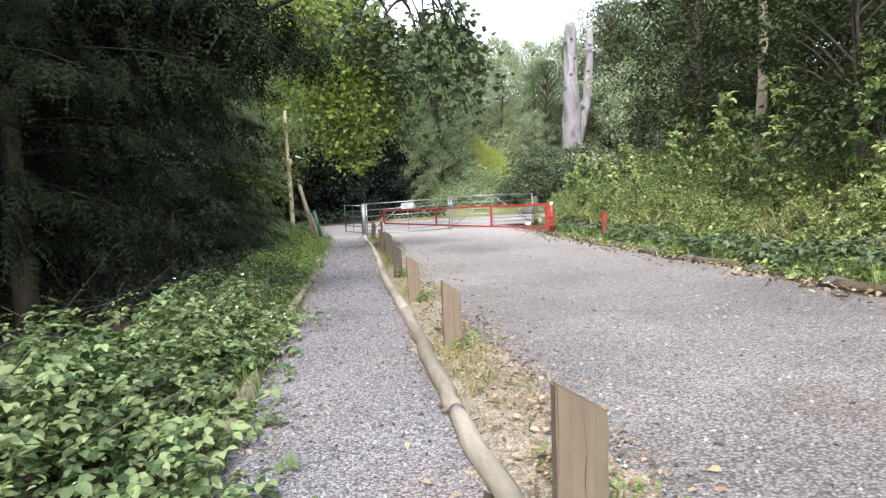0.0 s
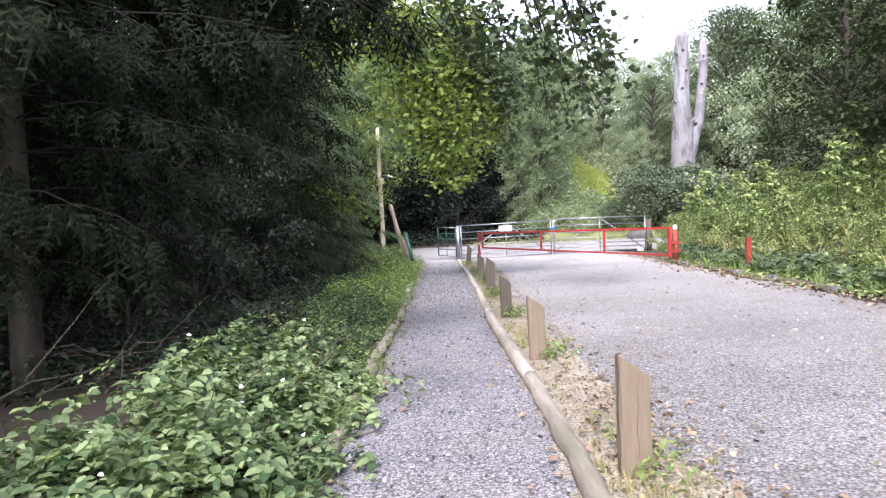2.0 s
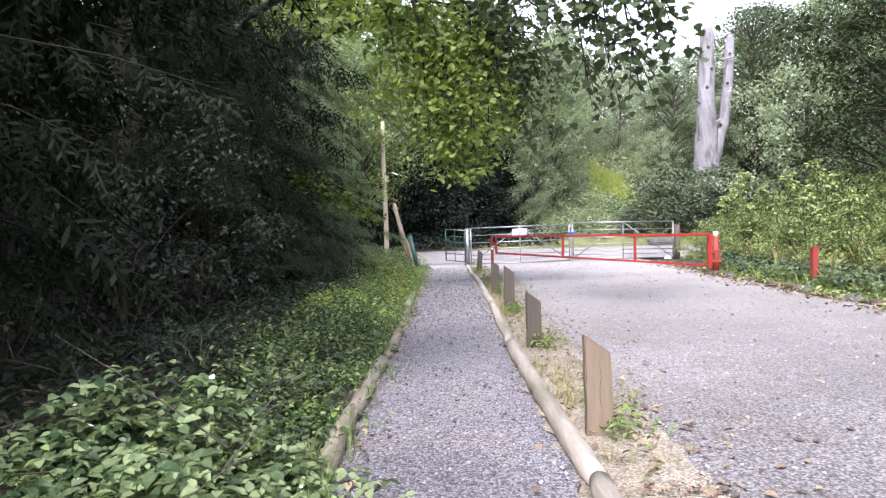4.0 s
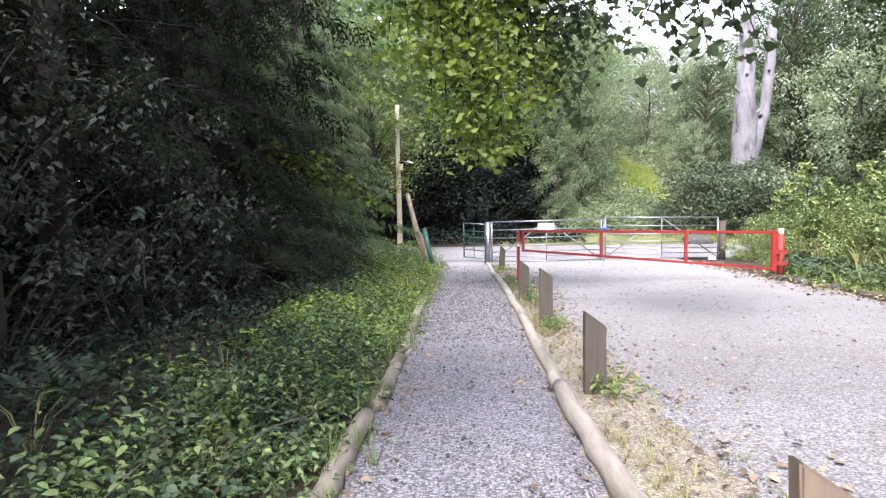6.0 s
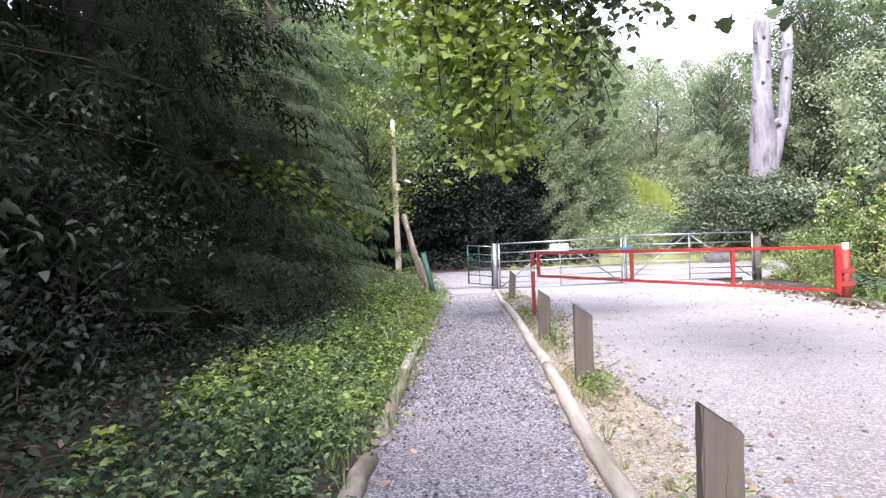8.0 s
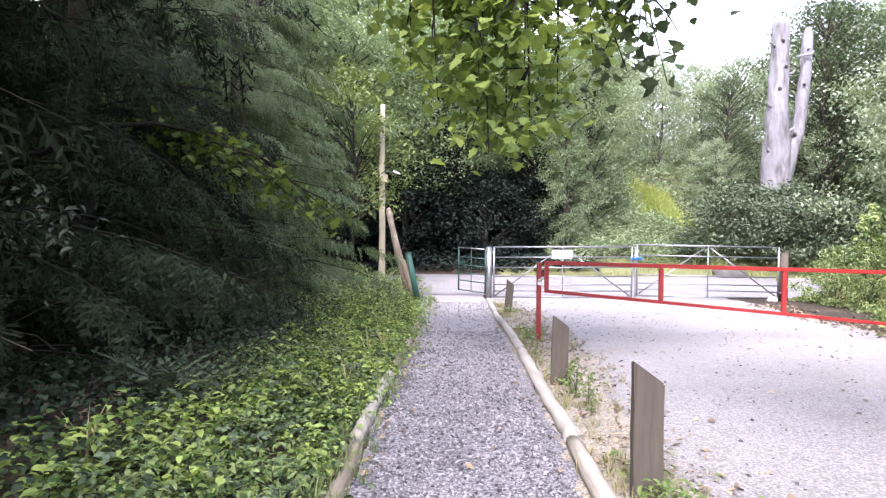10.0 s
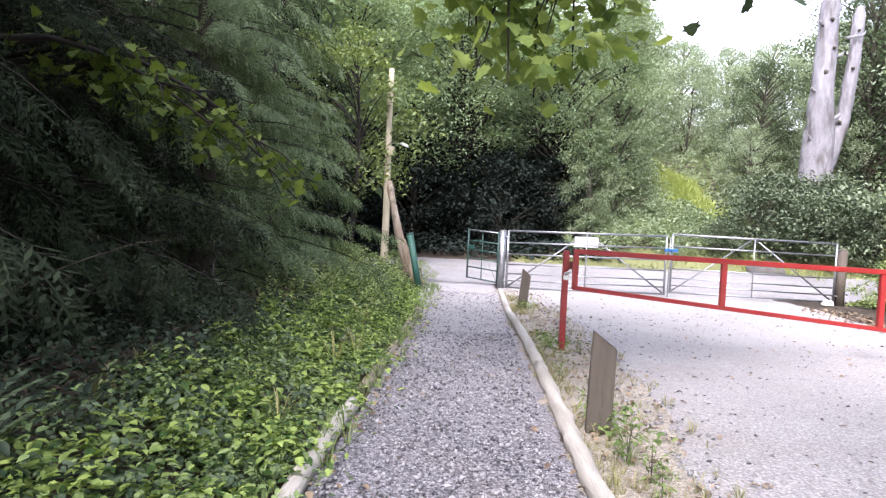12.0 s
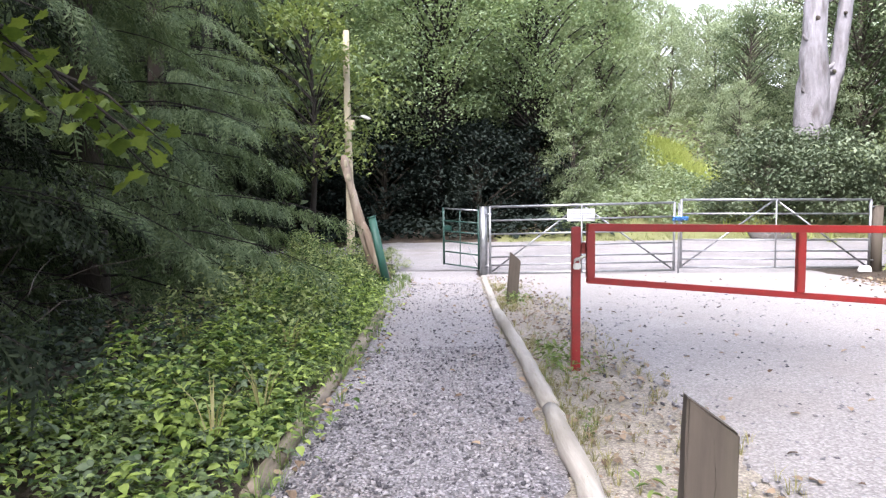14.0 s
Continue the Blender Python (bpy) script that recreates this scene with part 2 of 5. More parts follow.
# conifer needles darkened: shade from the canopy is put into the colour
L_CONIFER_DARK = foliage("shaded_needles", (0.0045, 0.0085, 0.0045), (0.018, 0.026, 0.013), 0.06, 0.85, 0.06)
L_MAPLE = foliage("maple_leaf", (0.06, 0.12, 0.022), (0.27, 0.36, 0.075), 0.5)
# maple green darkened as if backlit; the shade is in the colour
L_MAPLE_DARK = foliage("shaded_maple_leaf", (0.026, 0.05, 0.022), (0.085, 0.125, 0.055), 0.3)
# same needles, less dark, with part of that shade in the colour
L_CONIFER_MID = foliage("half_shaded_needles", (0.007, 0.014, 0.007), (0.034, 0.05, 0.026), 0.08, 0.75, 0.08)
L_MAPLE_BRIGHT = foliage("young_maple_leaf", (0.045, 0.09, 0.01), (0.155, 0.22, 0.025), 0.35)
# woodland green, paled by distance haze that is put into the colour
L_OAK = foliage("woodland_leaf", (0.09, 0.15, 0.085), (0.33, 0.41, 0.25), 0.4, vary=0.35)
# near-black leaf: the gloom under the canopy is put into its colour
L_DARK = foliage("wood_shade_leaf", (0.01, 0.018, 0.016), (0.036, 0.05, 0.043), 0.08, 0.95, 0.02, 0.1)
L_WOOD = foliage("wood_edge_leaf", (0.07, 0.13, 0.07), (0.27, 0.36, 0.205), 0.4, 0.7, 0.12, 0.3)
# silvery willow green, paled further by haze put into the colour
L_WILLOW = foliage("hazed_silvery_leaf", (0.15, 0.215, 0.14), (0.37, 0.45, 0.31), 0.38, vary=0.3)
L_MOUND = foliage("bramble_mound_leaf", (0.025, 0.05, 0.027), (0.17, 0.22, 0.135), 0.15, 0.6, 0.15, 0.7)
# olive leaf, darkened further: shade over the bank is in the colour
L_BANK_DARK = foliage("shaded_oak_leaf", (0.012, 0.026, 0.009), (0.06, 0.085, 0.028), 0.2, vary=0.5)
L_HEDGE = foliage("laurel_leaf", (0.018, 0.042, 0.02), (0.13, 0.185, 0.1), 0.15, 0.55, 0.22, 0.8)
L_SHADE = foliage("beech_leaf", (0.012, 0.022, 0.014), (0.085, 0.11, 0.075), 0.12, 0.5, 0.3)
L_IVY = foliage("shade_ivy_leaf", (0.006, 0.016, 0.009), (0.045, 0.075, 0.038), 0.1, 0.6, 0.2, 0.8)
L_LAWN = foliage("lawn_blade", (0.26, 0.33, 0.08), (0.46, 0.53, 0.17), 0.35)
L_LAWN_DULL = foliage("dry_lawn_blade", (0.13, 0.15, 0.06), (0.28, 0.31, 0.13), 0.3)

# ---- mesh helpers ----


def mesh_ob(name, verts, faces, material, parent=None, smooth=False, label=""):
    me = bpy.data.meshes.new(name)
    me.from_pydata([tuple(map(float, v)) for v in verts], [], [tuple(map(int, q)) for q in faces])
    me.materials.append(material)
    if smooth:
        me.polygons.foreach_set("use_smooth", [True] * len(me.polygons))
    ob = new(name, me)
    ob.parent = parent
    if label:
        tagged(ob, label)
    return ob


def part(name, bm, material, parent, label="", smooth=False):
    me = bpy.data.meshes.new(name)
    bm.to_mesh(me)
    bm.free()
    me.materials.append(material)
    if smooth:
        me.polygons.foreach_set("use_smooth", [True] * len(me.polygons))
    ob = new(name, me)
    ob.parent = parent
    if label:
        tagged(ob, label)
    return ob


def tubes(list_of_paths, sides=8, cap=True, wobble=0.0, seed=0):
    """Verts and faces of round rods along paths of (point, radius)."""
    r = np.random.default_rng(seed)
    verts, faces = [], []
    for path in list_of_paths:
        start = len(verts)
        pts = [Vector(p) for p, _ in path]
        for i, (p, radius) in enumerate(path):
            d = (pts[min(i + 1, len(pts) - 1)] - pts[max(i - 1, 0)]).normalized()
            side = d.cross(Vector((0, 0, 1)) if abs(d.z) < 0.9 else Vector((0, 1, 0))).normalized()
            up = side.cross(d)
            for k in range(sides):
                a = 2 * math.pi * k / sides
                rr = radius * (1 + wobble * r.uniform(-1, 1))
                verts.append(pts[i] + side * math.cos(a) * rr + up * math.sin(a) * rr)
        n = len(path)
        for i in range(n - 1):
            for k in range(sides):
                a, b = start + i * sides + k, start + i * sides + (k + 1) % sides
                faces.append((a, b, b + sides, a + sides))
        if cap:
            faces.append(tuple(start + k for k in reversed(range(sides))))
            faces.append(tuple(start + (n - 1) * sides + k for k in range(sides)))
    return verts, faces


def rod(name, a, b, radius, material, parent=None, sides=10, label="", wobble=0.0, seed=0, steps=1):
    a, b = Vector(a), Vector(b)
    v, q = tubes([[(a.lerp(b, i / steps), radius) for i in range(steps + 1)]], sides, True, wobble, seed)
    ob = mesh_ob(name, v, q, material, parent, False, label)
    if sides >= 8:
        ob.data.polygons.foreach_set("use_smooth", [len(p.vertices) == 4 for p in ob.data.polygons])
    return ob


def beam(name, a, b, w, h, material, parent=None, label="", bevel=0.006):
    """A bevelled bar of w x h from a to b."""
    a, b = Vector(a), Vector(b)
    bm = bmesh.new()
    bmesh.ops.create_cube(bm, size=1)
    for v in bm.verts:
        v.co = Vector((v.co.x * w, v.co.y * (b - a).length, v.co.z * h))
    bmesh.ops.bevel(bm, geom=bm.edges[:], offset=bevel, segments=2, affect="EDGES")
    d = (b - a).normalized()
    side = d.cross(Vector((0, 0, 1)) if abs(d.z) < 0.98 else Vector((0, -1, 0))).normalized()
    m = Matrix((side, d, side.cross(d))).transposed().to_4x4()
    m.translation = (a + b) / 2
    bmesh.ops.transform(bm, matrix=m, verts=bm.verts[:])
    return part(name, bm, material, parent, label)


# leaf shapes: verts (tip along x, face up along z) and faces
def rhomb(width=0.5, fold=0.12):
    return np.array([(0, 0, 0), (0.45, -width / 2, fold), (1, 0, -0.05), (0.45, width / 2, fold)]), [(0, 1, 2, 3)]


def folded(width=0.6, fold=0.13):
    return (np.array([(0, 0, 0), (0.5, 0, 0), (1, 0, -0.12), (0.25, -width * 0.42, fold), (0.62, -width / 2 * 0.85, fold * 0.8),
                      (0.25, width * 0.42, fold), (0.62, width / 2 * 0.85, fold * 0.8)]),
            [(0, 3, 4, 1), (1, 4, 2), (0, 1, 6, 5), (1, 2, 6)])


def palmate():
    rim = [(0, 0.05), (0.12, 0.3), (-0.05, 0.52), (0.3, 0.42), (0.42, 0.62), (0.6, 0.3), (0.72, 0.32), (1.0, 0.0)]
    left = [(x, y, 0.09 * abs(y) - 0.12 * x * x) for x, y in rim]
    right = [(x, -y, z) for x, y, z in left[:-1]]
    v = np.array(left + right)
    n = len(left)
    return v, [(0, 3, 2, 1), (0, 5, 4, 3), (0, 7, 6, 5), (0, n + 1, n + 2, n + 3), (0, n + 3, n + 4, n + 5), (0, n + 5, n + 6, 7), (0, n, n + 1)]


def three():
    v, q = folded(0.72)
    vs, fs = [], []
    for turn, scale, off in ((0, 1.0, 0.18), (1.15, 0.85, 0.12), (-1.15, 0.85, 0.12)):
        c, s = math.cos(turn), math.sin(turn)
        p = v * scale
        p = np.stack([(p[:, 0] + off) * c - p[:, 1] * s, (p[:, 0] + off) * s + p[:, 1] * c, p[:, 2] - 0.1 * abs(turn)], 1)
        fs += [tuple(i + len(vs) * 7 for i in f) for f in q]
        vs.append(p)
    return np.concatenate(vs) * 0.62, fs


def frond(pairs=7, reach=0.34, droop=0.35, width=0.036):
    """A flat spray of needles: a twig with side twigs, each a thin tapering blade."""
    vs, fs = [], []

    def blade(a, b, w):
        i = len(vs)
        d = np.subtract(b, a)
        side = np.array((-d[1], d[0], 0)) / (np.hypot(d[0], d[1]) + 1e-6) * w
        mid = np.add(a, d * 0.5)
        vs.extend([np.array(a), mid - side, np.array(b), mid + side])
        fs.append((i, i + 1, i + 2, i + 3))

    blade((0, 0, 0), (1, 0, -droop), width)
    for k in range(pairs):
        u = (k + 0.6) / (pairs + 0.5)
        size = reach * (1 - u) ** 0.6 + 0.05
        for s in (-1, 1):
            blade((u, 0, -droop * u * u), (u + size * 0.75, s * size, -droop * u * u - 0.35 * size), width * 1.25)
    return np.array(vs), fs


def grass_blades(n=11, seed=3):
    r = np.random.default_rng(seed)
    vs, fs = [], []
    for k in range(n):
        a, lean, w = r.uniform(0, 6.28), r.uniform(0.2, 1.1), 0.014
        d, s = np.array((math.cos(a), math.sin(a), 0)), np.array((-math.sin(a), math.cos(a), 0)) * w
        h = r.uniform(0.6, 1.0)
        o = d * 0.06 * r.uniform(0, 1)
        i = len(vs)
        vs += [o - s, o + s, o + d * lean * 0.35 * h + s * 0.8 + (0, 0, 0.6 * h), o + d * lean * 0.35 * h - s * 0.8 + (0, 0, 0.6 * h), o + d * lean * h + (0, 0, 0.95 * h)]
        fs += [(i, i + 1, i + 2, i + 3), (i + 3, i + 2, i + 4)]
    return np.array(vs), fs


def stamp(shape, at, ahead, up, size):
    """Copies of a leaf shape: positions, tip directions, face directions (n x 3) and sizes, as one verts and faces."""
    v, q = shape
    ahead = ahead / (np.linalg.norm(ahead, axis=1, keepdims=True) + 1e-9)
    side = np.cross(up, ahead)
    side /= np.linalg.norm(side, axis=1, keepdims=True) + 1e-9
    up = np.cross(ahead, side)
    size = np.asarray(size)[:, None, None]
    pts = at[:, None] + size * (v[None, :, 0, None] * ahead[:, None] + v[None, :, 1, None] * side[:, None] + v[None, :, 2, None] * up[:, None])
    return pts.reshape(-1, 3), q, len(v), len(at)


def leaf_mesh(name, stamps, material):
    """One mesh out of stamps, filled fast."""
    verts, loops, totals, offset = [], [], [], 0
    for pts, q, nv, n in stamps:
        verts.append(pts)
        lens = np.array([len(f) for f in q])
        flat = np.concatenate([np.array(f) for f in q])
        loops.append((flat[None] + (np.arange(n) * nv)[:, None] + offset).ravel())
        totals.append(np.tile(lens, n))
        offset += len(pts)
    verts, loops, totals = np.concatenate(verts), np.concatenate(loops), np.concatenate(totals)
    me = bpy.data.meshes.new(name)
    me.vertices.add(len(verts))
    me.vertices.foreach_set("co", verts.astype(np.float32).ravel())
    me.loops.add(len(loops))
    me.loops.foreach_set("vertex_index", loops.astype(np.int32))
    me.polygons.add(len(totals))
    me.polygons.foreach_set("loop_start", (np.cumsum(totals) - totals).astype(np.int32))
    me.polygons.foreach_set("loop_total", totals.astype(np.int32))
    me.update(calc_edges=True)
    me.materials.append(material)
    return me


def leaf_ob(name, stamps, material, parent=None, label=""):
    ob = new(name, leaf_mesh(name, stamps, material))
    ob.parent = parent
    if label:
        tagged(ob, label)
    return ob


def scatter_dirs(n, tilt, r):
    """Random tip directions about level, and face directions about upright, both tilted."""
    a = r.uniform(0, 2 * math.pi, n)
    ahead = np.stack([np.cos(a), np.sin(a), r.normal(-0.15, tilt, n)], 1)
    up = np.stack([r.normal(0, tilt, n), r.normal(0, tilt, n), np.ones(n)], 1)
    return ahead, up


def empty(name, at, label, category, group="", kind=""):
    ob = new(name)
    ob.location = at
    ob.empty_display_size = 0.2
    return tagged(ob, label, category, group, kind)


# ---- the lie of the land ----
def smooth(a, b, x):
    u = np.clip((np.asarray(x, float) - a) / (b - a), 0, 1)
    return u * u * (3 - 2 * u)


def road_edge(y):
    """The far edge of the lane, at the foot of the bank."""
    return 6.38 + 0.06 * np.clip(np.asarray(y, float) - 9, -4, 16) + 0.10 * np.clip(np.asarray(y, float) - 24, 0, 8)


def log_line(y):
    """Where the log edging runs on the lane's side of the path."""
    return 0.965 + 0.085 * smooth(15.0, 18.5, y) - 0.045 * smooth(22, 27, y)


def weed_line(y):
    """Where the old edging runs on the wood's side of the path."""
    return -0.45 + 0.05 * smooth(10, 12, y) * (1 - smooth(13, 18, y)) - 0.04 * smooth(19, 22, y)


def fall(y):
    y = np.asarray(y, float)
    return -0.15 - 0.032 * np.minimum(y, 18) - 0.028 * np.where(y < 31, np.maximum(y - 18, 0), 13 + 3 * np.tanh((y - 31) / 3))


def land(x, y):
    x, y = np.asarray(x, float), np.asarray(y, float)
    z = fall(y)
    bank = np.clip(x - road_edge(y) - 0.25, 0, 40)
    near = 1 - smooth(29.0, 32.5, y)
    z = z + near * (0.1 * smooth(0, 0.4, bank) + 0.45 * smooth(1.1, 2.4, bank) + 1.9 * smooth(1.5, 12, bank))
    hill = np.clip(y - 42.5, 0, 60)
    z = z + smooth(2, 9, x) * (0.5 * smooth(0, 2.0, hill) + 0.27 * np.clip(hill - 1, 0, 45)) + (1 - smooth(2, 9, x)) * 0.08 * hill
    wood = np.clip(-x - 0.75, 0, 30)
    z = z + 0.18 * smooth(0, 1.2, wood) * (1 - smooth(26, 31, y)) - 0.25 * smooth(1.6, 4, wood)
    z = z + 0.03 * np.sin(x * 1.7 + 0.6 * np.sin(y * 0.9)) * np.sin(y * 1.3) * (smooth(0.3, 1.5, bank) * near + smooth(0.3, 1, wood) + smooth(0, 3, hill))
    return z


def grid_sheet(name, xs, ys, material, lift=0.0, rough=0.0, seed=0):
    r = np.random.default_rng(seed)
    X, Y = np.meshgrid(xs, ys)
    Z = land(X, Y) + lift + r.normal(0, 1, X.shape) * rough
    v = np.stack([X, Y, Z], 2).reshape(-1, 3)
    nx = len(xs)
    q = [(j * nx + i, j * nx + i + 1, (j + 1) * nx + i + 1, (j + 1) * nx + i) for j in range(len(ys) - 1) for i in range(nx - 1)]
    return mesh_ob(name, v, q, material, None, True)


def strip(name, left, right, y0, y1, dy, n, material, lift, rag, seed):
    """A sheet between two edges that wander a little."""
    r = np.random.default_rng(seed)
    ys = np.arange(y0, y1 + dy / 2, dy)
    a, b = left(ys) + r.normal(0, rag, len(ys)), right(ys) + r.normal(0, rag, len(ys))
    u = np.linspace(0, 1, n)
    X = a[:, None] + (b - a)[:, None] * u
    Y = np.repeat(ys[:, None], n, 1)
    edge = np.minimum(u, 1 - u) * (b - a)[:, None]
    Z = land(X, Y) + lift * smooth(-0.01, 0.15, edge) + 0.004 * np.sin(X * 5 + Y * 2.1) * np.sin(Y * 3.7) + r.normal(0, 0.002, X.shape)
    v = np.stack([X, Y, Z], 2).reshape(-1, 3)
    q = [(j * n + i, j * n + i + 1, (j + 1) * n + i + 1, (j + 1) * n + i) for j in range(len(ys) - 1) for i in range(n - 1)]
    return mesh_ob(name, v, q, material, None, True)


def uneven(a, b, mid0, mid1, fine, coarse):
    """Grid lines that are close together between mid0 and mid1."""
    return np.unique(np.round(np.concatenate([np.arange(a, mid0, coarse), np.arange(mid0, mid1, fine), np.arange(mid1, b + coarse, coarse)]), 3))


ground = tagged(grid_sheet("ground", np.concatenate([[-1500, -400, -120], uneven(-60, 60, -4, 18, 0.35, 3.0), [120, 400, 1500]]),
                           np.concatenate([[-1500, -300, -80], uneven(-40, 110, -6, 48, 0.4, 3.0), [160, 400, 1500]]), M_SOIL),
                "bare brown woodland soil with leaf litter", "ground", kind="structure")
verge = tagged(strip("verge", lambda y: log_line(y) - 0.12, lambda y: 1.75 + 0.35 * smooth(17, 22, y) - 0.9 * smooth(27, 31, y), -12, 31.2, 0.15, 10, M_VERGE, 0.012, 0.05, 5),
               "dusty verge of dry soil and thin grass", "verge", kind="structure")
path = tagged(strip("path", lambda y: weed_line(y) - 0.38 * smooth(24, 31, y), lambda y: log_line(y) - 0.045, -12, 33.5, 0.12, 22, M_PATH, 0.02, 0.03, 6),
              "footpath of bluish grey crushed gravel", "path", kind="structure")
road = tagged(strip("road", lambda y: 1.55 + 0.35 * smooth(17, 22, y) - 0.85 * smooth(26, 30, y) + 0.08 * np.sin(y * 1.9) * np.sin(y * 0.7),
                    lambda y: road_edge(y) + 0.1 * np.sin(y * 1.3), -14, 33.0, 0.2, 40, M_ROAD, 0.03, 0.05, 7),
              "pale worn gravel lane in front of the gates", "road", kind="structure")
far_road = tagged(strip("road_beyond", lambda y: -0.9 - 0.6 * smooth(33, 36, y) - 6 * smooth(36, 42, y), lambda y: 10.0 + 18 * smooth(32, 37, y), 32.6, 42.0, 0.25, 60, M_ROAD_FAR, 0.036, 0.06, 8),
                  "pale tarmac and gravel turning beyond the gates", "road", kind="structure")

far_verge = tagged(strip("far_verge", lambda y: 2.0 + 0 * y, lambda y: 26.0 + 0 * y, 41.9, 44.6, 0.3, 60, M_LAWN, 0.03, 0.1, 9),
                   "short sunlit grass beyond the turning", "grass", kind="structure")

# ---- edging logs along the path ----


def edging_log(x, y0, y1, radius, material, label, seed, sink=0.35):
    r = np.random.default_rng(seed)
    n = 22
    path = []
    for i in range(n + 1):
        y = y0 + (y1 - y0) * i / n
        end = 0.86 if i in (0, n) else 1.0
        path.append(((float(x(y)) + r.normal(0, 0.006) + 0.015 * math.sin(y * 0.9), y, float(fall(y)) + radius * (1 - sink) + r.normal(0, 0.003)), radius * end * (1 + r.normal(0, 0.025))))
    v, q = tubes([path], 14, True, 0.055, seed)
    return tagged(mesh_ob("edging_log", v, q, material, None, True), label, "log", "edging logs along the path")


joints = [-8.6, -4.0, 0.65, 4.95, 9.1, 13.35, 17.65, 21.9, 26.1, 30.9]
for k, (a, b) in enumerate(zip(joints, joints[1:])):
    edging_log(log_line, a + 0.012, b - 0.012, (0.063 if k < 6 else 0.06) + 0.005 * math.sin(k * 2.1), M_LOG if k < 6 else M_LOG_PALE, "round weathered pine log edging the gravel path", 20 + k)
for k, (a, b) in enumerate(((-7, -3.2), (-3.0, 1.2), (1.3, 4.6), (4.8, 5.9), (6.05, 9.0), (9.2, 12.6), (12.75, 14.6), (15.1, 17.5), (17.6, 20.1), (20.6, 22.9), (23.4, 26.2))):
    edging_log(lambda y, k=k: weed_line(y) - 0.015 - 0.02 * math.sin(k * 1.7), a, b, (0.055 if k == 8 else 0.06 + 0.008 * math.sin(k * 2.6)), M_LOG_PALE if k == 8 else M_LOG_OLD, "bleached broken log end beside the path" if k == 8 else "old cracked log edging, half sunk under weeds", 50 + k, 0.45 if k == 8 else 0.62)

# ---- bollard posts with slanted tops ----


def bollard(y, top, height, lean=(0.0, 0.0), seed=0, x=1.1, w=0.17, material=M_POST):
    r = np.random.default_rng(seed)
    d, slant = 0.075, 0.12
    bm = bmesh.new()
    bmesh.ops.create_cube(bm, size=1)
    foot = top - height - 0.04
    for v in bm.verts:
        right, high = v.co.x > 0, v.co.z > 0
        z = (height - (slant if right else 0)) if high else -0.06
        v.co = Vector((w if right else 0, d if v.co.y > 0 else 0, z))
    bmesh.ops.bevel(bm, geom=bm.edges[:], offset=0.007, segments=2, affect="EDGES")
    bmesh.ops.subdivide_edges(bm, edges=[e for e in bm.edges if e.calc_length() > 0.3], cuts=5)
    for v in bm.verts:
        v.co += Vector((r.normal(0, 0.0018), r.normal(0, 0.0018), r.normal(0, 0.001)))
    ob = part("bollard_post", bm, material, None)
    ob.matrix_world = pose(x, y, top - height, lean[0], lean[1], r.uniform(-4, 4))
    tagged(ob, "brown sawn wooden post with a slanted top" if material is M_POST else "dark grey wooden post with a slanted top", "post", "posts between path and lane")
    crack = [((w * 0.55 + 0.006 * math.sin(i * 1.9), -0.0015, 0.12 + (height - 0.25) * i / 6), 0.0016 * (1 - abs(i - 3) / 4)) for i in range(7)]
    v, q = tubes([crack], 5)
    mesh_ob("drying_crack", v, q, M_BARK, ob, False, "dark drying crack")
    return ob


for k, (x, y, top, high, lean) in enumerate(((1.055, 3.2, 0.407, 0.66, (0, 1)), (1.143, 6.74, 0.296, 0.67, (0, 0)), (1.108, 9.92, 0.187, 0.67, (0, -1)), (1.125, 13.19, 0.07, 0.65, (1, 0)),
                                             (1.175, 16.6, 0.09, 0.78, (0, 0)), (1.163, 19.73, -0.055, 0.7, (0, 1)))):
    bollard(y, top, high, lean, 80 + k, x, 0.2 if k == 0 else 0.165, M_POST if k < 3 else M_POST_GREY)
tagged(bollard(27.3, -0.24, 0.78, (-3, 5), 90, 1.2, 0.16, M_POST_GREY), "weathered wooden post leaning over beside the gates", "post")

# ---- red barrier ----
RED_A, RED_B = Vector((1.53, 22.97, 0)), Vector((7.27, 23.54, 0))


def red_at(x):
    u = (x - RED_A.x) / (RED_B.x - RED_A.x)
    return RED_A.y + u * (RED_B.y - RED_A.y)


red = empty("red_barrier", (RED_A.x, RED_A.y, float(fall(23.2))), "long red painted steel barrier closed across the lane", "barrier")
o = red.location.copy()


def rp(x, z):
    return Vector((x, red_at(x), z)) - o


beam("top_rail", rp(1.5, 0.32), rp(7.25, 0.19), 0.06, 0.06, M_PAINT, red)
beam("bottom_rail", rp(1.5, -0.1), rp(7.25, -0.64), 0.05, 0.05, M_PAINT, red)
for x, top, low in ((1.53, 0.29, -0.08), (3.28, 0.25, -0.245), (5.21, 0.205, -0.425)):
    beam("upright", rp(x, low), rp(x, top), 0.065, 0.06, M_PAINT, red)
beam("hinge_upright", rp(7.25, -0.7), rp(7.25, 0.23), 0.1, 0.1, M_PAINT, red)
lock_post = empty("lock_post", (1.43, 23.06, float(fall(23.06))), "red steel post with a padlock holding the barrier", "post")
beam("shaft", (0, 0, -0.1), (0, 0, 1.19), 0.07, 0.07, M_PAINT, lock_post)
beam("latch_plate", (0.03, -0.045, 1.02), (0.12, -0.045, 1.02), 0.012, 0.09, M_PAINT_DARK, lock_post)
padlock = beam("padlock", (-0.03, -0.06, 0.875), (0.03, -0.06, 0.875), 0.03, 0.05, M_STEEL, lock_post, "steel padlock", 0.008)
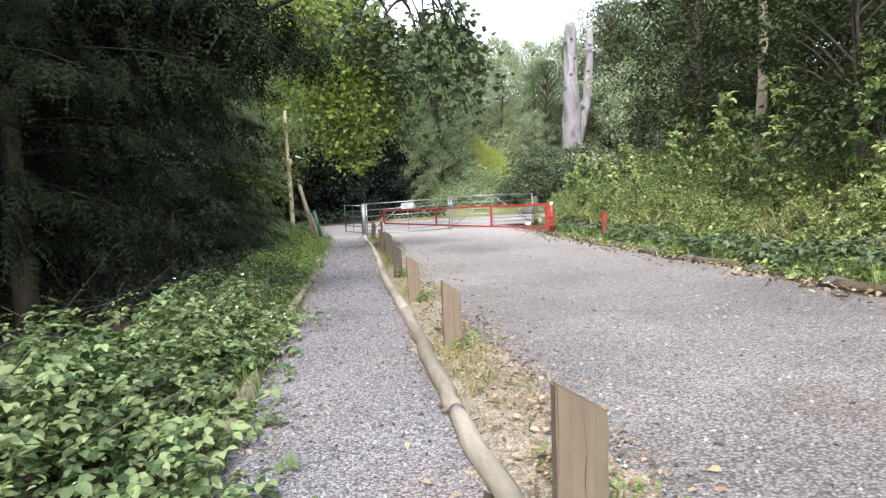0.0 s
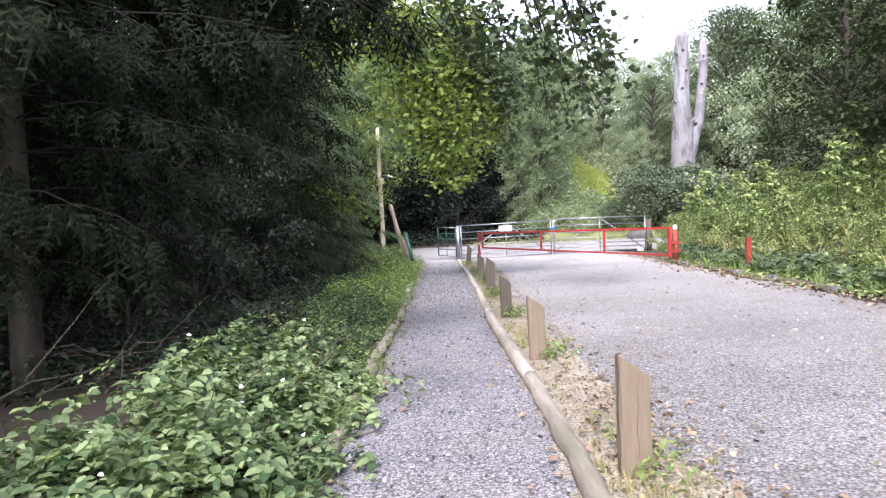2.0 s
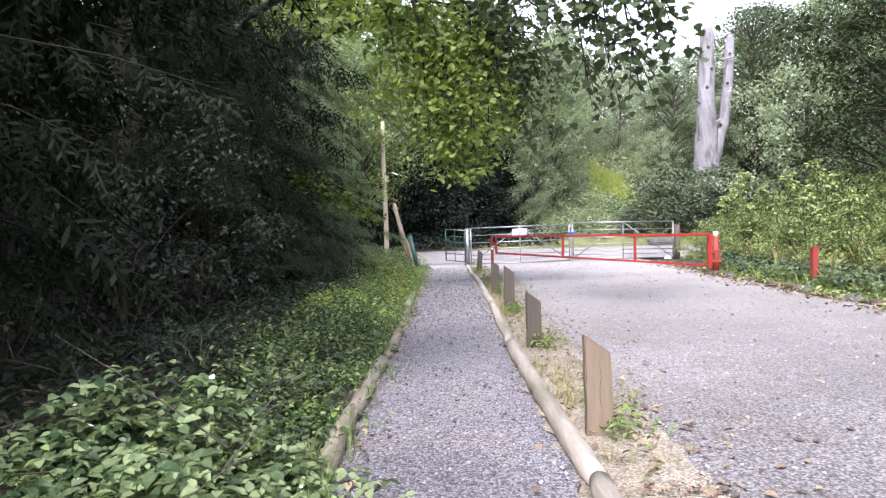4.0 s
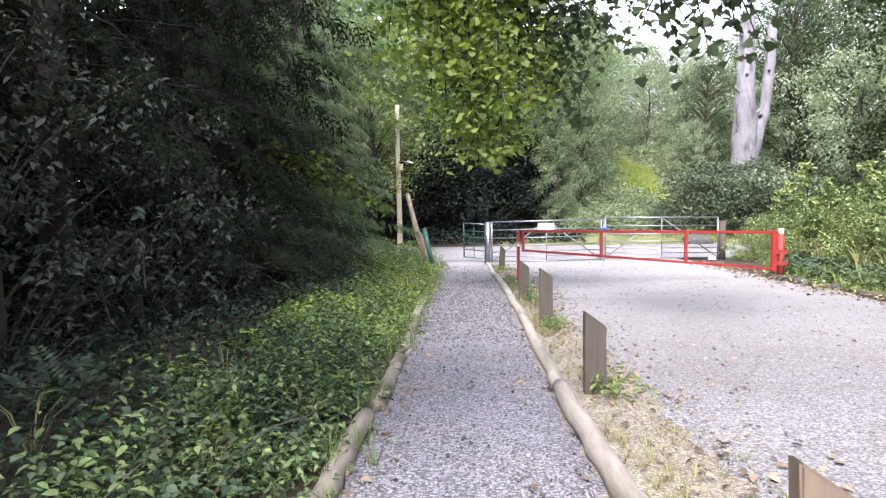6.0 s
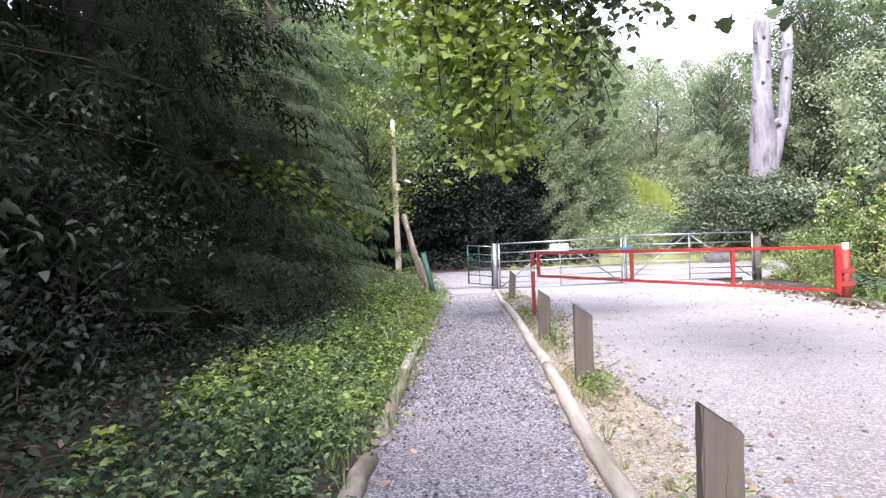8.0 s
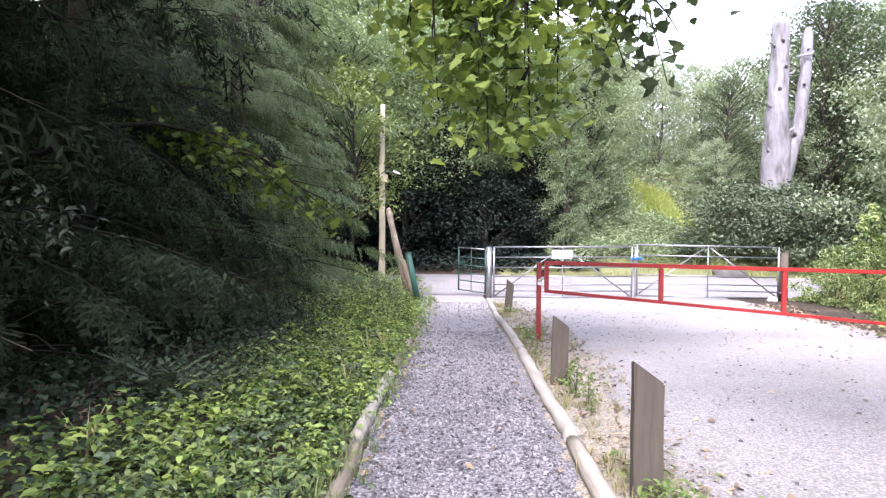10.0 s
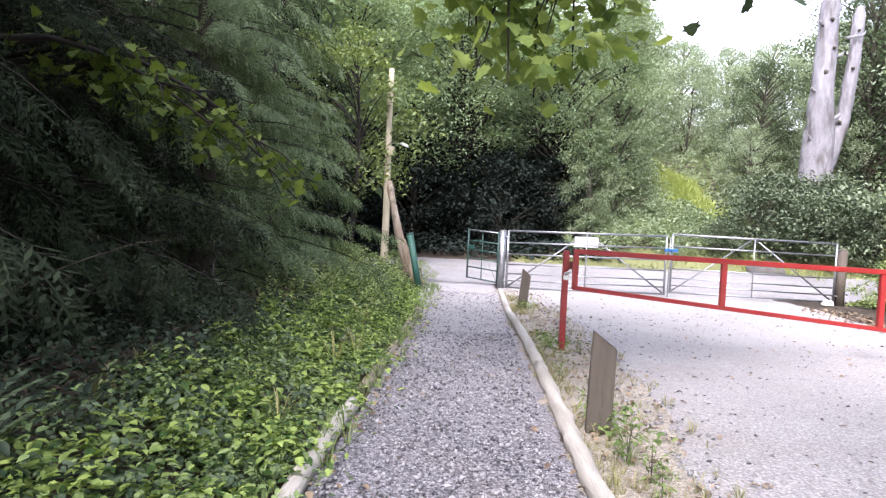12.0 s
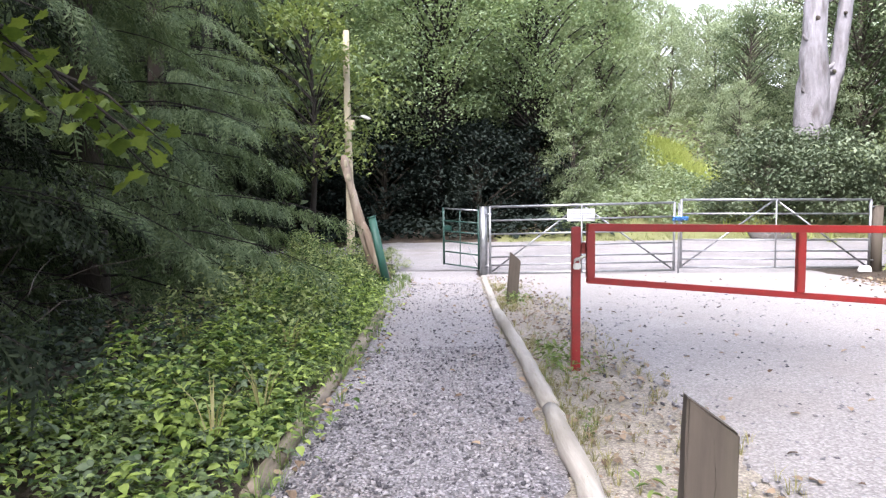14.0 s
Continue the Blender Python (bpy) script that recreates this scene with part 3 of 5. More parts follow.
ring = [((0.022 * math.cos(a), -0.06, 0.9 + 0.04 * math.sin(a)), 0.006) for a in [math.pi * i / 8 for i in range(9)]]
mesh_ob("shackle", *tubes([ring], 6), M_STEEL, padlock, True)
rod("chain", (-0.02, -0.05, 0.92), (0.13, -0.05, 0.98), 0.013, M_STEEL, lock_post, 6)
hinge_post = empty("hinge_post", (7.45, 23.62, float(fall(23.62))), "rusty red hinge post in the weeds", "post")
rod("shaft", (0, 0, -0.1), (0, 0, 1.02), 0.08, M_PAINT_DARK, hinge_post, 14)
rod("cap", (0, 0, 1.02), (0, 0, 1.15), 0.06, M_WHITE, hinge_post, 12, "white cap")
for z in (0.36, 0.62):
    beam("hinge_bracket", (-0.2, -0.02, z), (0.13, -0.02, z), 0.13, 0.09, M_PAINT_DARK, hinge_post)
stub = empty("stub_post", (7.52, 18.98, float(land(7.52, 18.98)) - 0.02), "short red steel post at the edge of the bank", "post")
beam("shaft", (0, 0, -0.1), (0, 0, 0.76), 0.11, 0.11, M_PAINT_DARK, stub)
beam("top_plate", (-0.02, 0, 0.765), (0.1, 0, 0.765), 0.12, 0.02, M_PAINT_DARK, stub)

# ---- galvanised field gates ----


def field_gate(name, a, b, label):
    """Seven rails in a frame, a middle strap and two braces; a and b are the ends of the top rail."""
    a, b = Vector(a), Vector(b)
    g = empty(name, (a.x, a.y, a.z - 1.4), label, "gate", "galvanised gates across the lane")
    o = g.location.copy()

    def at(u, down):
        return a.lerp(b, u) - Vector((0, 0, down)) - o

    for k, down in enumerate((0, 0.285, 0.57, 0.82, 1.05, 1.22, 1.39)):
        rod("rail", at(0, down), at(1, down), 0.025 if k in (0, 6) else 0.018, M_ZINC, g)
    for u in (0, 1):
        rod("stile", at(u, 1.41), at(u, -0.01), 0.027, M_ZINC, g)
    rod("strap", at(0.5, 1.39) - Vector((0, 0.03, 0)), at(0.5, 0) - Vector((0, 0.03, 0)), 0.017, M_ZINC, g, 8)
    for u0, u1 in ((0.01, 0.49), (0.99, 0.51)):
        rod("brace", at(u0, 1.36) + Vector((0, 0.03, 0)), at(u1, 0.02) + Vector((0, 0.03, 0)), 0.018, M_ZINC, g, 8)
    for down in (0.15, 1.24):
        rod("hinge_pin", at(-0.025, down), at(0.01, down), 0.02, M_ZINC, g, 8)
    return g


field_gate("field_gate", (1.2, 31.6, 0.335), (4.98, 31.45, 0.385), "galvanised tubular steel field gate, closed, half of a pair")
field_gate("field_gate", (8.97, 31.45, 0.395), (5.12, 31.45, 0.44), "galvanised tubular steel field gate meeting its twin in the middle")


def gate_post(x, y, top, radius, material, label):
    p = empty("gate_post", (x, y, float(land(x, y))), label, "post")
    rod("shaft", (0, 0, -0.1), (0, 0, top - p.location.z), radius, material, p, 18)
    rod("cap", (0, 0, top - p.location.z), (0, 0, top - p.location.z + 0.012), radius * 1.04, material, p, 18)
    return p


gate_post(1.07, 31.7, 0.33, 0.085, M_ZINC, "thick round galvanised post between the gates")
gate_post(9.14, 31.5, 0.26, 0.11, M_POST_GREY, "round wooden gate post among brambles")
bolt = empty("drop_bolt", (5.055, 31.4, -1.12), "steel drop bolt where the gates meet", "bolt")
rod("bar", (0, 0, 0), (0, 0, 1.5), 0.014, M_ZINC, bolt, 8)
rod("handle", (0, -0.08, 1.1), (0, 0.0, 1.1), 0.012, M_ZINC, bolt, 8)
knot = []
for k in range(7):
    a = 0.9 * k
    knot.append([((4.93 + 0.3 * i / 7, 31.38 + 0.045 * math.sin(a + i), 0.06 + 0.035 * math.cos(a * 1.7 + i * 1.1)), 0.013) for i in range(8)])
tagged(mesh_ob("rope_tie", *tubes(knot, 6), M_BLUE, None, True), "tangled blue rope tying the gates together", "rope")

side_gate = empty("side_gate", (0.99, 31.78, -1.1), "small green steel pedestrian gate standing open", "gate")
SA, SB = Vector((-0.02, 0.03, 0)), Vector((-0.77, 0.72, 0))
for k, z in enumerate((1.4, 1.13, 0.9, 0.68, 0.45, 0.17)):
    rod("rail", SA + Vector((0, 0, z - 0.04)), SB + Vector((0, 0, z)), 0.017, M_ZINC if k == 0 else M_GREEN_STEEL, side_gate)
rod("latch_stile", SB + Vector((0, 0, 0.15)), SB + Vector((0, 0, 1.42)), 0.024, M_GREEN_STEEL, side_gate)
rod("hinge_stile", SA + Vector((0, 0, 0.1)), SA + Vector((0, 0, 1.38)), 0.022, M_GREEN_STEEL, side_gate)
rod("strap", SA.lerp(SB, 0.52) + Vector((0, 0, 0.15)), SA.lerp(SB, 0.52) + Vector((0, 0, 1.38)), 0.012, M_GREEN_STEEL, side_gate, 8)
beam("latch", SB + Vector((0.02, -0.03, 0.97)), SB + Vector((0.17, -0.16, 0.97)), 0.03, 0.1, M_GREEN_STEEL, side_gate)
rod("brace", SA + Vector((0, 0, 0.12)), SA.lerp(SB, 0.3) + Vector((0, 0, 0.6)), 0.011, M_ZINC, side_gate, 8)

notice = empty("notice_board", (3.08, 31.52, 0.02), "small white notice plate fixed to the gate", "sign")
beam("plate", (-0.29, 0, 0.13), (0.29, 0, 0.13), 0.012, 0.26, M_SIGN, notice)
for k, (w, z) in enumerate(((0.40, 0.21), (0.46, 0.16), (0.34, 0.11), (0.42, 0.06))):
    beam("line_of_print", (-w / 2, -0.009, z), (w / 2, -0.009, z), 0.004, 0.022, M_SIGN_INK, notice, "", 0.0008)

# ---- pole, leaning stakes and dead trunk ----
pole = empty("utility_pole", (-2.57, 37.07, float(land(-2.57, 37.07))), "tall bare pale wooden pole with a small lamp", "pole")
PZ = -pole.location.z
v, q = tubes([[((0.0 + 0.012 * math.sin(z), 0, z), 0.125 - 0.006 * z) for z in np.linspace(-0.2, 5.3 + PZ, 12)]], 14, True, 0.02, 3)
mesh_ob("shaft", v, q, M_POLE, pole, True)
beam("junction_box", (0.13, -0.02, 2.5 + PZ), (0.13, -0.02, 2.78 + PZ), 0.14, 0.14, M_POLE, pole)
rod("lamp_arm", (0.1, 0, 2.9 + PZ), (0.48, -0.05, 2.86 + PZ), 0.014, M_ZINC, pole, 8)
lamp_v, lamp_q = tubes([[((0.38, -0.06, 2.9 + PZ), 0.015), ((0.47, -0.06, 2.87 + PZ), 0.045), ((0.6, -0.06, 2.82 + PZ), 0.042), ((0.66, -0.06, 2.8 + PZ), 0.015)]], 10)
mesh_ob("lamp_head", lamp_v, lamp_q, M_WHITE, pole, True, "white lamp head")


def rings(points, times=4):
    """The same rod with more rings, so that its bark can be uneven."""
    out = []
    for (p, a), (q, b) in zip(points, points[1:]):
        for i in range(times):
            u = i / times
            out.append((tuple(Vector(p).lerp(Vector(q), u)), a + (b - a) * u))
    return out + [points[-1]]


def dead_stake(name, points, label, seed, material=M_DEADWOOD, sides=9, wobble=0.16):
    v, q = tubes([points], sides, True, wobble, seed)
    return tagged(mesh_ob(name, v, q, material, None, True), label, "stump")


dead_stake("leaning_stump", [((-0.95, 30.55, -1.25), 0.15), ((-1.08, 30.5, -0.8), 0.13), ((-1.22, 30.48, -0.35), 0.11), ((-1.35, 30.45, 0.1), 0.095), ((-1.45, 30.42, 0.5), 0.085),
                             ((-1.53, 30.4, 0.85), 0.08), ((-1.61, 30.38, 1.22), 0.08), ((-1.63, 30.38, 1.37), 0.045)], "leaning grey-brown dead trunk with peeled patches", 4)
for z, x, s in ((1.2, -1.59, 0.06), (0.95, -1.54, 0.055), (0.6, -1.46, 0.035)):
    bm = bmesh.new()
    bmesh.ops.create_icosphere(bm, subdivisions=2, radius=s)
    for vert in bm.verts:
        vert.co = Vector((vert.co.x * 0.8, vert.co.y * 0.35, vert.co.z * 1.35)) + Vector((random.uniform(-1, 1), 0, random.uniform(-1, 1))) * 0.008
    fungus = part("bracket_fungus", bm, M_POLE, None, "", True)
    fungus.location = (x, 30.315, z)
    tagged(fungus, "pale bracket fungus growing on the dead trunk", "fungus", "fungi on the dead trunk")
dead_stake("split_stake", [((-0.8, 30.3, -1.2), 0.13), ((-0.95, 30.25, -0.75), 0.12), ((-1.12, 30.22, -0.3), 0.1), ((-1.24, 30.2, 0.02), 0.06), ((-1.27, 30.2, 0.1), 0.02)], "split brown stake leaning against the stump", 6, M_DEADWOOD, 7, 0.22)
green = empty("green_tube_post", (-0.79, 30.0, float(land(-0.79, 30.0))), "leaning dark green plastic tube post", "post")
rod("tube", (0, 0, -0.1), (-0.29, 0.05, 0.2 - green.location.z), 0.075, M_GREEN_PLASTIC, green, 14)
rod("rim", (-0.286, 0.05, 0.18 - green.location.z), (-0.295, 0.05, 0.215 - green.location.z), 0.08, M_GREEN_PLASTIC, green, 14)

snag = empty("dead_tree", (17.6, 50.2, float(land(17.6, 50.2))), "bleached dead tree forking into two bare broken trunks", "tree")
SZ = snag.location.z
v, q = tubes([rings([((-0.05, 0, -0.3), 1.0), ((-0.05, 0, 2.5 - SZ), 0.85), ((0.0, 0, 4.2 - SZ), 0.72), ((0.0, 0, 6.2 - SZ), 0.62), ((0.0, 0, 8.2 - SZ), 0.52), ((0.05, 0, 10.2 - SZ), 0.47), ((0.1, 0, 12.1 - SZ), 0.42), ((0.16, 0, 12.5 - SZ), 0.3)])], 18, True, 0.13, 9)
mesh_ob("main_trunk", v, q, M_SNAG, snag, True)
v, q = tubes([rings([((0.2, 0.2, 3.4 - SZ), 0.6), ((0.85, 0.2, 5.2 - SZ), 0.4), ((1.25, 0.2, 6.5 - SZ), 0.33), ((1.45, 0.2, 8.4 - SZ), 0.31), ((1.58, 0.2, 9.8 - SZ), 0.3), ((1.66, 0.2, 11.6 - SZ), 0.27), ((1.7, 0.2, 12.1 - SZ), 0.14)])], 16, True, 0.13, 10)
mesh_ob("second_trunk", v, q, M_SNAG, snag, True)
for k, (x, z, s, dx) in enumerate(((0.5, 6.3, 0.17, 0.5), (-0.5, 7.6, 0.12, -0.35), (0.55, 9.4, 0.1, 0.35), (-0.5, 5.2, 0.13, -0.3), (1.5, 10.4, 0.09, 0.4), (-0.35, 10.9, 0.1, -0.35))):
    v, q = tubes([[((x * 0.6, -0.2, z - SZ), s * 0.9), ((x + dx * 0.35, -0.3, z + 0.12 - SZ), s * 0.65), ((x + dx * 0.6, -0.34, z + 0.3 - SZ), s * 0.3)]], 8, True, 0.2, 30 + k)
    mesh_ob("branch_stub", v, q, M_SNAG, snag, True)
for k, (x, z, s) in enumerate(((-0.2, 5.0, 0.14), (0.15, 7.0, 0.12), (-0.1, 8.6, 0.13), (0.2, 9.8, 0.1), (0.0, 11.2, 0.11), (0.9, 6.2, 0.12), (1.35, 8.9, 0.1), (1.5, 10.8, 0.09))):
    base = (x, -0.47 if x < 0.5 else -0.14, z - SZ)
    mesh_ob("knot", *tubes([[(base, s), ((x + 0.02, base[1] - 0.08, z - SZ), s * 0.7), ((x + 0.03, base[1] - 0.1, z - SZ), s * 0.3)]], 9, True, 0.25, 60 + k), M_BARK, snag, True)


def boulder(name, at, size, label, seed, material=M_ROCK, category="rock", group=""):
    bm = bmesh.new()
    bmesh.ops.create_icosphere(bm, subdivisions=3, radius=1)
    for v in bm.verts:
        k = 1 + 0.22 * noise.noise(v.co * 1.3 + Vector((seed, 0, 0))) + 0.1 * noise.noise(v.co * 3.5 + Vector((0, seed, 0)))
        v.co = Vector((v.co.x * size[0] * k, v.co.y * size[1] * k, max(v.co.z, -0.35) * size[2] * k))
    ob = part(name, bm, material, None, "", True)
    ob.location = (at[0], at[1], float(land(at[0], at[1])) + at[2])
    return tagged(ob, label, category, group)


boulder("boulder", (12.0, 42.2, 0.15), (0.75, 0.5, 0.4), "grey boulder at the edge of the turning", 3)
boulder("pale_stone", (8.62, 31.0, 0.06), (0.14, 0.11, 0.09), "small white stone by the gate post", 5, M_WHITE, "stone")
for k in range(14):
    y = 6.2 + k * 1.33 + 0.3 * math.sin(k * 2.3)
    x = float(road_edge(y)) + 0.1
    if k % 3 == 1:
        a = [((x + 0.05 * math.sin(i), y - 0.6 + 0.25 * i, float(land(x, y - 0.6 + 0.25 * i)) + 0.05), 0.07) for i in range(6)]
        tagged(mesh_ob("kerb_log", *tubes([a], 9, True, 0.15, k), M_ROT, None, True), "rotten log lying along the foot of the bank", "log", "edging at the foot of the bank")
    else:
        boulder("kerb_stone", (x + 0.04 * math.cos(k * 3), y, 0.03), (0.14 + 0.05 * math.sin(k), 0.2, 0.1), "half-buried mossy stone at the foot of the bank", 11 + k, M_ROCK, "stone", "edging at the foot of the bank")

# ---- trees ----


def limbed(name, rods, material, parent, seed):
    """A trunk and the limbs that grow out of it, as one mesh."""
    v, q = tubes(rods[:1], 12, True, 0.05, seed)
    v2, q2 = tubes(rods[1:], 5, False, 0, seed)
    return mesh_ob(name, v + v2, q + [tuple(i + len(v) for i in f) for f in q2], material, parent, True)


def conifer_mesh(height, reach, low, seed, pairs, per_metre, whorl=0.42, size=0.5, skirt=0.62):
    """Trunk and branches, and drooping sprays, of a hemlock."""
    r = np.random.default_rng(seed)
    rods = [[((0.03 * math.sin(z * 0.7), 0.03 * math.cos(z * 0.5), z), 0.2 * (1 - z / height) + 0.015) for z in np.linspace(-0.3, height, 14)]]
    at, ahead, up, sizes = [], [], [], []
    z = low
    while z < height - 0.5:
        span = reach * (1 - (z - low) / (height - low)) ** 0.75 * (skirt + (1 - skirt) * float(smooth(2.4, 4.2, z)))
        for k in range(5):
            a = r.uniform(0, 2 * math.pi)
            length = span * r.uniform(0.55, 1.1)
            if length < 0.3:
                continue
            d = np.array((math.cos(a), math.sin(a), 0))
            lift, sag = r.uniform(0.05, 0.3), r.uniform(0.3, 0.55) * min(1, 2.4 / length)

            def along(u):
                return np.array((0, 0, z)) + d * length * u + np.array((0, 0, length * (lift * u - sag * u * u)))

            rods.append([(tuple(along(i / 4)), 0.016 * (1 - 0.85 * i / 4) * min(1, length / 2)) for i in range(5)])
            n = max(4, int(length * per_metre * (1 if z < 6.5 else 0.2)))
            for u in 0.2 + 0.8 * r.random(n) ** 0.8:
                side = r.choice([-1, 1]) * r.uniform(0.15, 1.35) * (1.1 - 0.55 * u)
                off = np.array((-d[1], d[0], 0)) * math.sin(side) * 0.22 * size / 0.3 * r.random()
                at.append(along(u) + off - np.array((0, 0, 0.1 * r.random())))
                ahead.append((math.cos(a + side), math.sin(a + side), -r.uniform(0.35, 2.4) * (1.25 - 0.7 * u)))
                up.append((r.normal(0, 0.4), r.normal(0, 0.4), 1))
                sizes.append(size * r.uniform(0.5, 1.25))
        z += whorl * r.uniform(0.7, 1.3)
    return rods, stamp(frond(pairs, 0.24, 0.5, 0.03), np.array(at), np.array(ahead), np.array(up), sizes)


def conifer(height, reach, low, seed, pairs, per_metre, label, needles, whorl=0.42, size=0.5, skirt=0.62):
    rods, leaves = conifer_mesh(height, reach, low, seed, pairs, per_metre, whorl, size, skirt)
    tree = empty("conifer", (0, 0, 0), label, "tree", "conifers along the path")
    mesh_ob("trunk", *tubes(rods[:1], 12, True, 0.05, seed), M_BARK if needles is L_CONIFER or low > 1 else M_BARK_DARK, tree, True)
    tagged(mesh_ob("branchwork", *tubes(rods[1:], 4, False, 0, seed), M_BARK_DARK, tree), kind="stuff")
    leaf_ob("crown", [leaves], needles, tree)
    return tree


def broadleaf(name, height, reach, low, seed, leaves, size, material, label, bark=M_BARK, clumps=34, shape=None, group="", drop=0.0, trunk=0.2):
    """A tapered trunk with limbs that end in uneven clumps of leaves."""
    r = np.random.default_rng(seed)
    tree = empty(name, (0, 0, 0), label, "tree", group)
    bend = r.uniform(-0.3, 0.3, 2)
    rods = [[((bend[0] * math.sin(z * 0.4), bend[1] * math.sin(z * 0.3), z), trunk * (1 - 0.8 * z / height)) for z in np.linspace(-0.4, height * 0.85, 10)]]
    at, aim, upv, sizes = [], [], [], []
    for k in range(clumps):
        u = (k + 0.5) / clumps
        z = low + (height - low) * u - (reach * 0.35 * r.random() if low > 2 else 0)
        wide = reach * math.sqrt(max(0.05, 1 - (2 * u - 0.85) ** 2 / 1.35)) * r.uniform(0.35, 1.08)
        a = k * 2.4 + r.uniform(-0.5, 0.5)
        c = np.array((math.cos(a) * wide, math.sin(a) * wide, z))
        zb = max(0.3 * height if low > 1 else 0.1, z - wide * 0.6 - 0.4)
        b = np.array((bend[0] * math.sin(zb * 0.4), bend[1] * math.sin(zb * 0.3), min(zb, height * 0.8)))
        rods.append([(tuple(b + (c - b) * i / 4 + np.array((0, 0, 0.25 * wide * math.sin(i / 4 * 3.14) * 0.5))), trunk * 0.32 * (1 - 0.85 * i / 4)) for i in range(5)])
        n = int(leaves / clumps * r.uniform(0.6, 1.4))
        spread = reach * r.uniform(0.1, 0.2)
        core = c + r.normal(0, 1, (n, 3)) * np.array((spread, spread, spread * 0.55))
        core[:, 2] -= drop * r.random(n) ** 2
        at.append(core)
        d, v = scatter_dirs(n, 0.5, r)
        d[:, 2] -= 0.25 + drop * 0.8
        aim.append(d)
        upv.append(v)
        sizes.append(size * r.uniform(0.6, 1.3, n))
    mesh_ob("trunk", *tubes(rods[:1], 12, True, 0.05, seed), bark, tree, True)
    tagged(mesh_ob("branchwork", *tubes(rods[1:], 5, False, 0, seed), bark, tree, True), kind="stuff")
    leaf_ob("crown", [stamp(shape or rhomb(), np.concatenate(at), np.concatenate(aim), np.concatenate(upv), np.concatenate(sizes))], material, tree)
    return tree


def plant(tree, places, sink=0.05):
    """Sets a tree and its copies on the ground: (x, y, turn, scale)."""
    made = []
    for k, (x, y, turn, scale) in enumerate(places):
        m = pose(x, y, float(land(x, y)) - sink, 0, 0, turn)
        ob = tree if k == 0 else copy_thing(tree, m)
        ob.matrix_basis = m
        ob.scale = (scale, scale, scale)
        made.append(ob)
    return made


hemlock = "drooping green hemlock hanging over the weeds"
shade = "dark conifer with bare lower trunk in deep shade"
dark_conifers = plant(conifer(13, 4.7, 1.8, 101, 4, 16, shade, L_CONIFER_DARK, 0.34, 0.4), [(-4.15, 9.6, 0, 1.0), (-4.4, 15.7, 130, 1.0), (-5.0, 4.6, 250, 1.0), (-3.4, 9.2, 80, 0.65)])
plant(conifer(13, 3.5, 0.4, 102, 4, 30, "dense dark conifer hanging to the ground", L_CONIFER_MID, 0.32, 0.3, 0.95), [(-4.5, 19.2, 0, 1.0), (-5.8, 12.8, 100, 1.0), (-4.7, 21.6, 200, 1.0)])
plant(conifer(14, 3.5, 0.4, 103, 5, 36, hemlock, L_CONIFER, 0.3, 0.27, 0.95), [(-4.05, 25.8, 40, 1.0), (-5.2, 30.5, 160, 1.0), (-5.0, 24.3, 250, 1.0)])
# trees at negative y are unseen, added to keep light out of the wood
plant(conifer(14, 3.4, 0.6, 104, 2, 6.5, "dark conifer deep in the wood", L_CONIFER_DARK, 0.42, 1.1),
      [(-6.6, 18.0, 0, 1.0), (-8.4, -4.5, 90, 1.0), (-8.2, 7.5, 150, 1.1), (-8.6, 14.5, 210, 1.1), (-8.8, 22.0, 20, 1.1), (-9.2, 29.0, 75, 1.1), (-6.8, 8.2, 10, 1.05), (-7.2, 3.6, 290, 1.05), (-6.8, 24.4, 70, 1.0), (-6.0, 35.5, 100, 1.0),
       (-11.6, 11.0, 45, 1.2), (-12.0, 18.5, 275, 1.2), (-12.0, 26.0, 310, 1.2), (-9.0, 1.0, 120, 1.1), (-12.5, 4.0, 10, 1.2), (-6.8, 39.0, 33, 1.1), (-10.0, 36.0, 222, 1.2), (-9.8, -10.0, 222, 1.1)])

maple = empty("overhanging_tree", (-5.6, 20.6, float(land(-5.6, 20.6)) - 0.05), "maple leaning over the path with hanging leafy boughs", "tree")


def boughs(name, parent, ends, leaves, size, material, seed, spread, shape=None, start=(0, 0, 4.0), inner=0.5):
    """Boughs from the trunk to each end, with hanging leaves along their outer half."""
    r = np.random.default_rng(seed)
    rods, at, aim, upv, sizes = [], [], [], [], []
    for e in ends:
        e = np.array(e, float)
        s = (np.array(start, float) if start else e * (0.95, 0.6, 0) + (0, 0, e[2] + 3.0)) + r.normal(0, 0.3, 3)
        arch = np.array((0, 0, 0.22 * np.linalg.norm(e - s)))
        line = [s + (e - s) * u + arch * math.sin(math.pi * u) for u in np.linspace(0, 1, 8)]
        rods.append([(tuple(p), 0.045 * (1 - 0.9 * i / 7)) for i, p in enumerate(line)])
        n = int(leaves / len(ends))
        u = inner + (1 - inner) * r.random(n) ** 0.75
        p = s + (e - s) * u[:, None] + arch * np.sin(math.pi * u)[:, None]
        p = p + r.normal(0, 1, (n, 3)) * np.array((spread, spread, spread * 0.5))
        for k in range(14):
            j = r.integers(0, n)
            near = line[min(7, int(u[j] * 7))]
            rods.append([(tuple(near), 0.012), (tuple((near + p[j]) / 2 + np.array((0, 0, 0.06))), 0.008), (tuple(p[j]), 0.003)])
        at.append(p)
        d, v = scatter_dirs(n, 0.35, r)
        d[:, 2] -= 0.55
        aim.append(d)
        upv.append(v)
        sizes.append(size * r.uniform(0.6, 1.25, n))
    crown = leaf_ob(name, [stamp(shape or palmate(), np.concatenate(at), np.concatenate(aim), np.concatenate(upv), np.concatenate(sizes))], material, parent)
    tagged(crown, kind="stuff")
    return rods


